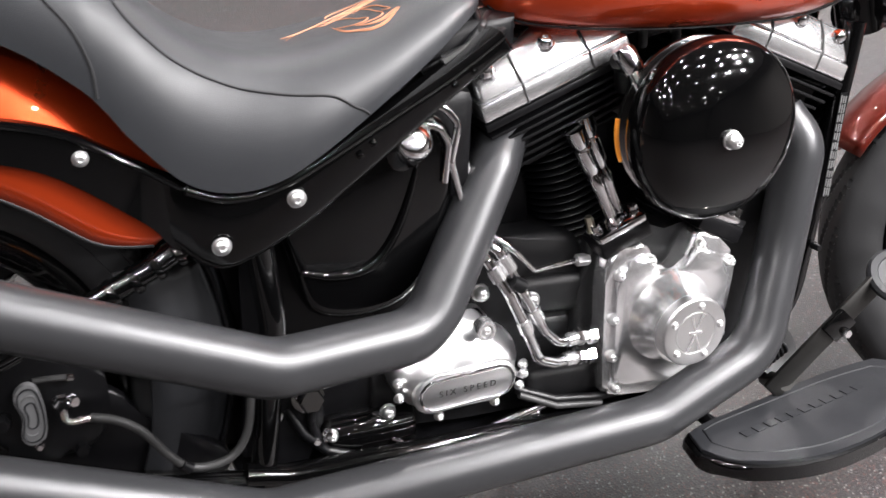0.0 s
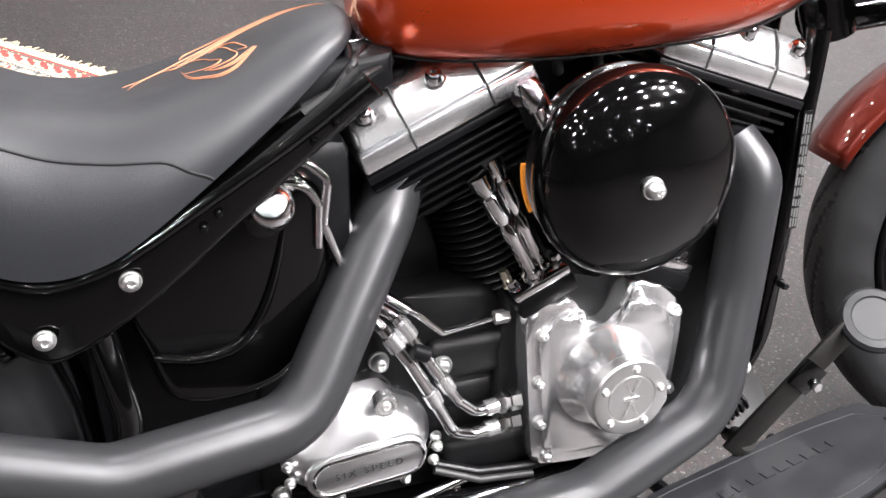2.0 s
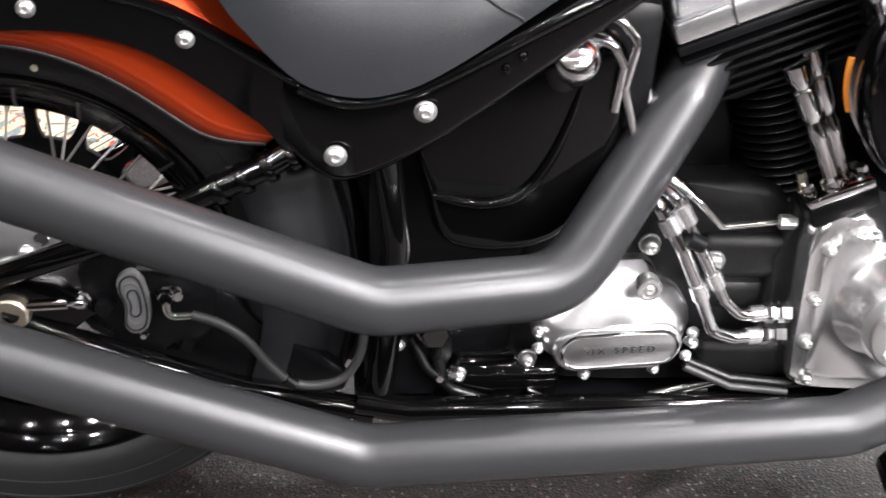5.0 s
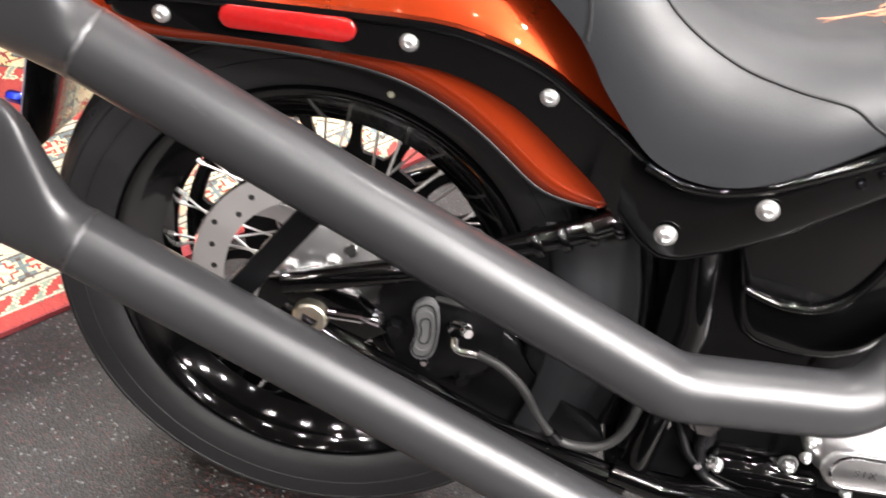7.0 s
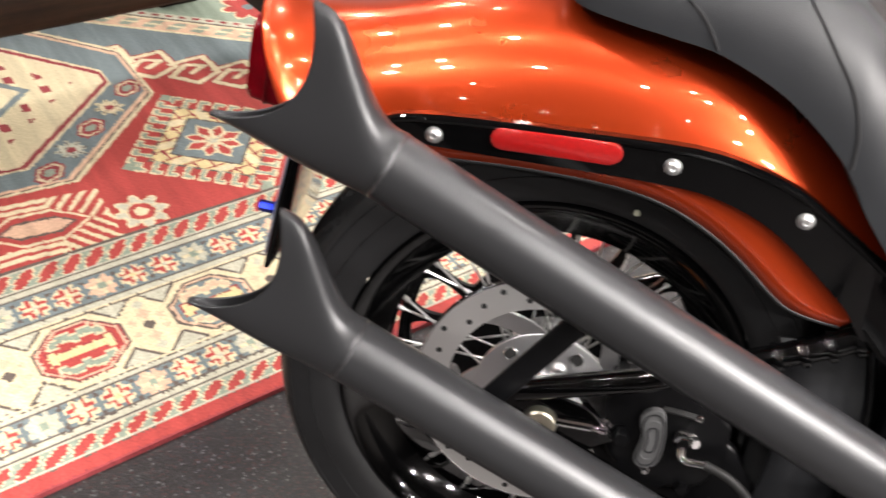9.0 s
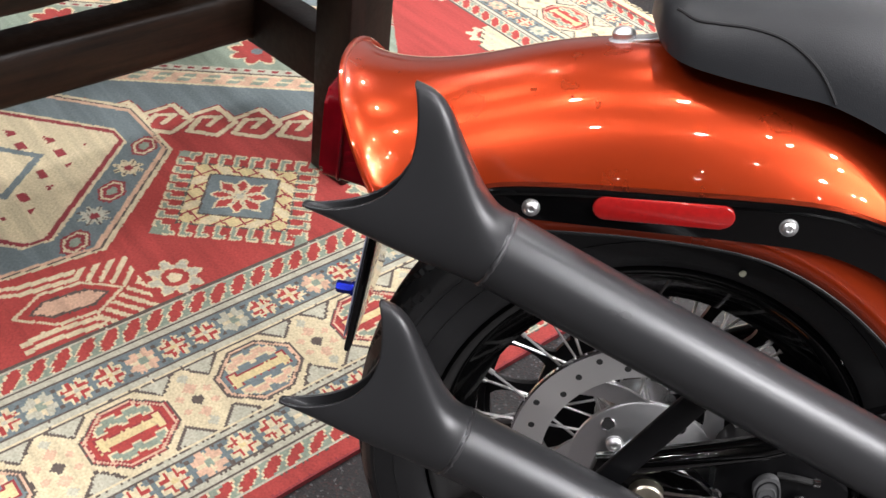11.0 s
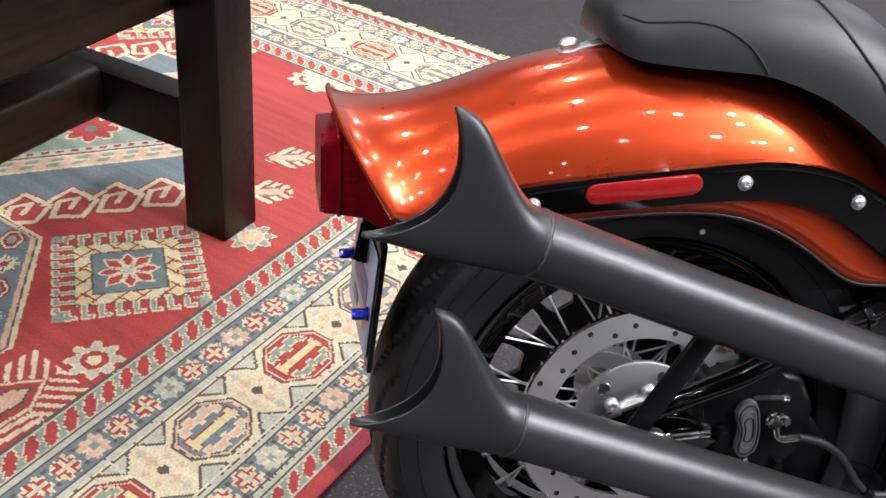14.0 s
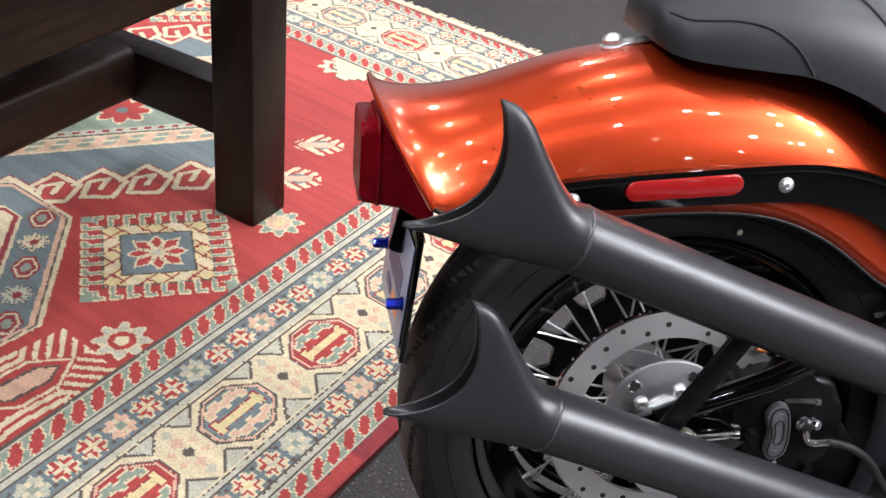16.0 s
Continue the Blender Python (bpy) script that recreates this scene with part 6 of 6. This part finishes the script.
# ---- footboard and brake pedal ----
edge_in = [(0.938, 0.198), (0.983, 0.180), (1.10, 0.150), (1.25, 0.112), (1.36, 0.096)]
edge_out = [(1.40, 0.125), (1.38, 0.180), (1.31, 0.245), (1.213, 0.285), (1.11, 0.307), (1.029, 0.304), (0.960, 0.280), (0.930, 0.240)]
ol = smooth_line(edge_in, 3) + smooth_line(edge_out, 4)
def deck(ol, z0, z1, bevel):
    bm = bmesh.new()
    a = [bm.verts.new(R(x, r, z0)) for x, r in ol]
    b = [bm.verts.new(R(x, r, z1)) for x, r in ol]
    n = len(a)
    f = [bm.faces.new(a), bm.faces.new(b[::-1])] + [bm.faces.new((a[i], b[i], b[(i + 1) % n], a[(i + 1) % n])) for i in range(n)]
    bmesh.ops.bevel(bm, geom=list(set(f[0].edges) | set(f[1].edges)), offset=bevel, segments=3, affect="EDGES", profile=0.5)
    return bm
BOARD = part("footboard", deck(ol, 0.176, 0.197, 0.006), M["black"], bike, "half-moon black rider footboard")
cx, cr = 1.15, 0.205
pad = [(cx + (x - cx) * 0.965, cr + (r - cr) * 0.93) for x, r in ol]
part("rubber_pad", deck(pad, 0.1965, 0.2025, 0.002), M["plastic"], BOARD, "grey-black rubber footboard pad")
inner = [(cx + (x - cx) * 0.86, cr + (r - cr) * 0.74) for x, r in ol]
loop = [R(x, r, 0.2028) for x, r in inner]
part("pad_rim", sweep(bmesh.new(), loop + loop[:1], 0.0016, 6, False), M["plastic"], BOARD)
for k in range(11):
    bm = bmesh.new()
    t = k / 10
    e = Vector((0.96, 0.24, 0)).normalized()
    block(bm, R(1.02 + 0.24 * t, 0.226 - 0.055 * t, 0.2030), (0.008, 0.0065, 0.0010), (e, Vector((-e.y, e.x, 0)), Vector((0, 0, 1))), 0)
    part("pad_bar", bm, M["plastic"], BOARD)
for x in (1.02, 1.22):
    bm = sweep(bmesh.new(), [R(x, 0.10, 0.172), R(x + 0.01, 0.24, 0.176)], 0.010, 10)
    part("board_bracket", bm, M["satin"], BOARD)
bm = bmesh.new()
e = (R(1.258, 0.168, 0.372) - R(1.118, 0.150, 0.208)).normalized()
nrm = Vector((0, -1, 0.15)).normalized()
block(bm, (R(1.258, 0.168, 0.372) + R(1.118, 0.150, 0.208)) / 2, (0.108, 0.004, 0.017), (e, nrm, e.cross(nrm)), 0.003)
sweep(bm, [R(1.150, 0.10, 0.200), R(1.140, 0.155, 0.222)], 0.012, 12)
PEDAL = part("brake_pedal", bm, M["pedal"], bike, "steel brake pedal arm with round pad")
bm = bmesh.new()
block(bm, R(1.205, 0.1662, 0.3105), (0.020, 0.0046, 0.0176), (e, nrm, e.cross(nrm)), 0.002)
part("pedal_clamp", bm, M["black"], PEDAL)
bm = bmesh.new()
lathe(bm, [(0, 0), (0.040, 0), (0.043, 0.004), (0.043, 0.010), (0.039, 0.014), (0.030, 0.015), (0.028, 0.013), (0.012, 0.013), (0, 0.013)], R(1.288, 0.172, 0.375), Vector((-0.25, -0.55, 0.75)), 40)
part("pedal_pad", bm, M["plastic"], PEDAL, "round black rubber pedal pad")
bolt("pedal_bolt", R(1.215, 0.165, 0.300), 0.0075, PEDAL, OUT, 1.0, M["chrome"], "", True)
bm = bmesh.new()
prof = []
for k in range(8):
    prof += [(0.013, 0.008 * k), (0.0165, 0.008 * k + 0.002), (0.0165, 0.008 * k + 0.004), (0.013, 0.008 * k + 0.006)]
lathe(bm, prof, R(1.085, 0.135, 0.245), Vector((1, 0.1, 0.55)), 20)
part("pedal_bellows", bm, M["satin"], bike, "black rubber bellows")
bm = bmesh.new()
lathe(bm, [(0, 0), (0.045, 0.002), (0.052, 0.010), (0.050, 0.03), (0, 0.035)], R(1.16, 0.06, 0.225), Vector((0.1, -0.7, 0.7)), 32)
part("horn_cup", bm, M["satin"], bike)

# added black backing, so the gap behind the caliper stays dark
bm = bmesh.new()
slab(bm, smooth_line([(0.065, 0.300), (0.090, 0.265), (0.200, 0.225), (0.330, 0.190), (0.345, 0.225), (0.250, 0.285), (0.215, 0.330), (0.120, 0.330)], 3, True), 0.060, 0.078, 0.003)
part("caliper_gap_filler", bm, M["satin"], bike, "black filler added in the dark gap behind the caliper")
# added black sheet darkens what shows between the cylinders
bm = bmesh.new()
slab(bm, [(0.64, 0.42), (1.22, 0.42), (1.24, 0.70), (1.10, 0.715), (0.72, 0.705), (0.64, 0.66)], -0.105, -0.085, 0.004)
part("engine_gap_filler", bm, M["satin"], bike, "black filler sheet added behind the cylinders to darken the gaps")

# ---- tail: lamp, number plate ----
bm = bmesh.new()
rows = []
for x, w, z0t, z1t in ((-0.300, 0.044, 0.560, 0.664), (-0.338, 0.050, 0.585, 0.679), (-0.368, 0.053, 0.591, 0.683), (-0.384, 0.053, 0.593, 0.682)):
    ring = []
    for k in range(28):
        a = 2 * math.pi * k / 28
        c, s = math.cos(a), math.sin(a)
        ring.append(Vector((x, w * math.copysign(abs(c) ** 0.2, c), (z0t + z1t) / 2 + (z1t - z0t) / 2 * math.copysign(abs(s) ** 0.2, s))))
    rows.append(ring)
vr = grid_surface(bm, rows, True)
bm.faces.new(vr[0])
bm.faces.new(vr[-1][::-1])
bmesh.ops.bevel(bm, geom=[e for e in bm.edges if e.verts[0] in vr[-1] and e.verts[1] in vr[-1]], offset=0.004, segments=2, affect="EDGES")
TL = part("tail_lamp", bm, M["red"], bike, "red tail lamp lens with facets", 40)
ring = [Vector((-0.364, 0.0540 * math.copysign(abs(math.cos(a)) ** 0.2, math.cos(a)), 0.637 + 0.0465 * math.copysign(abs(math.sin(a)) ** 0.2, math.sin(a)))) for a in [2 * math.pi * k / 40 for k in range(41)]]
part("lamp_rim", sweep(bmesh.new(), ring, 0.0022, 6, False), M["red"], TL)
for k in range(6):
    for j in range(2):
        bm = bmesh.new()
        block(bm, R(-0.3455 - 0.006 * j, 0.0475 + 0.0035 * j, 0.610 + 0.0115 * k), (0.008, 0.0012, 0.0030), None, 0.0008)
        part("lens_facet", bm, M["red"], TL)
py, pz, px0 = 0.02, 0.487, -0.330
e = (Vector((0, 1, 0)), Vector((0.10, 0, 0.995)), Vector((0.995, 0, -0.10)))
bm = bmesh.new()
block(bm, (px0 + 0.006, py, pz + 0.005), (0.104, 0.078, 0.0035), e, 0.003)
PLATE = part("plate_bracket", bm, M["black"], bike, "black number plate bracket")
bm = bmesh.new()
block(bm, (px0, py, pz + 0.004), (0.098, 0.062, 0.0010), e, 0.0008)
part("number_plate", bm, M["plate"], PLATE, "pale blue number plate with plain bars")
for k, (dy, dz, hw, hh, mm) in enumerate(((0.0, 0.0, 0.062, 0.016, "plate_dark"), (0.0, 0.040, 0.040, 0.006, "plate_dark"), (-0.03, -0.036, 0.026, 0.007, "orange_print"), (0.03, -0.036, 0.022, 0.006, "plate_dark"))):
    bm = bmesh.new()
    block(bm, Vector((px0, py, pz + 0.004)) + e[0] * dy + e[1] * dz - e[2] * 0.0014, (hw, hh, 0.0004), e, 0)
    part("plate_bar", bm, M[mm], PLATE)
for y in (-0.070, 0.110):
    bolt("plate_bolt", Vector((px0 - 0.002, y, pz - 0.004)), 0.0066, PLATE, Vector((-1, 0, 0)), 1.5, M["blue"], "blue anodised plate bolt", True)
bm = bmesh.new()
sweep(bm, [R(-0.29, 0.0, 0.61), R(-0.325, 0.0, 0.56), R(-0.332, 0, 0.52)], 0.012, 10)
part("plate_stay", bm, M["black"], bike)
part("orange_clip", tube(smooth_line([tuple(R(*p)) for p in [(0.090, 0.060, 0.425), (0.105, 0.068, 0.434), (0.120, 0.070, 0.430), (0.115, 0.066, 0.420), (0.100, 0.064, 0.421)]], 4), 0.0028), M["orange_clip"], bike, "orange wire clip")

# ---- front end ----
FRONT = wheel("front_wheel", (1.725, 0.318), 0.318, 0.130, 0.2185, -31.0, True, -12.0)
bm = bmesh.new()
rows = []
for a in np.linspace(radians(25), radians(156), 32):
    r = 0.366
    rows.append([Vector(((r - 0.052 * (abs(y) / 0.082) ** 3) * math.cos(a), y, (r - 0.052 * (abs(y) / 0.082) ** 3) * math.sin(a))) for y in np.linspace(-0.082, 0.082, 19)])
grid_surface(bm, rows)
# front fender shade comes from the darkened copy of the orange paint
ff = part("front_fender", bm, M["paint_shaded"], bike, "orange steel front fender with shade darkened into its paint", 60)
ff.matrix_basis = FRONT.matrix_basis
so = ff.modifiers.new("thickness", "SOLIDIFY")
so.thickness = 0.004
HEAD = Vector((1.36, 0, 0.86))
side = Matrix.Rotation(radians(-31), 3, "Z") @ Vector((0, 0.105, 0))
for s in (1, -1):
    foot = FRONT.matrix_basis @ Vector((0, s * 0.105, 0))
    bm = sweep(bmesh.new(), [foot, foot.lerp(HEAD + side * s, 0.45)], 0.032, 20)
    fk = part("fork_leg", bm, M["black"], bike, "black front fork leg")
    part("fork_tube", sweep(bmesh.new(), [foot.lerp(HEAD + side * s, 0.44), HEAD + side * s], 0.024, 18), M["black"], fk)
for z in (0.0, -0.13):
    bm = bmesh.new()
    mid = HEAD + Vector((0.07, 0, -0.13)) * (-z / 0.13)
    sweep(bm, [mid - side * 1.2, mid + side * 1.2], 0.028, 16)
    sweep(bm, [mid, Vector((1.265, 0, mid.z - 0.01))], 0.026, 14)
    part("fork_clamp", bm, M["black"], bike)
bm = bmesh.new()
sweep(bm, [R(0.66, 0, 0.725), R(1.28, 0, 0.80)], 0.032, 16)
sweep(bm, [R(1.30, 0, 0.70), R(1.25, 0, 0.86)], 0.034, 16)
part("frame_backbone", bm, M["black"], bike)
bm = bmesh.new()
sweep(bm, fillet([R(0.93, -0.10, 0.20), R(0.98, -0.20, 0.10), R(0.99, -0.262, -0.048)], 0.05), 0.011, 10)
part("side_stand", bm, M["black"], bike, "black side stand")

# added black filler for the dark gaps inside the frame
bm = bmesh.new()
slab(bm, [(0.372, 0.19), (0.380, 0.45), (0.36, 0.53), (0.46, 0.57), (0.56, 0.60), (0.62, 0.56), (0.60, 0.42), (0.55, 0.40), (0.54, 0.19)], -0.09, 0.058, 0.01)
part("frame_gap_filler", bm, M["satin"], bike, "black filler added in the dark gaps inside the frame")
# added black slab hides the floor between guard and frame tubes
bm = bmesh.new()
slab(bm, [(0.325, 0.19), (0.43, 0.19), (0.43, 0.52), (0.325, 0.50)], -0.06, 0.015, 0.004)
part("tube_gap_filler", bm, M["satin"], bike, "black filler added behind the frame tubes to hide the floor")
# added black slab hides the floor below gearbox and engine
bm = bmesh.new()
block(bm, R(0.70, 0.0, 0.176), (0.34, 0.10, 0.006), None, 0.003)
part("under_engine_filler", bm, M["satin"], bike, "black filler added under the engine to hide the floor")
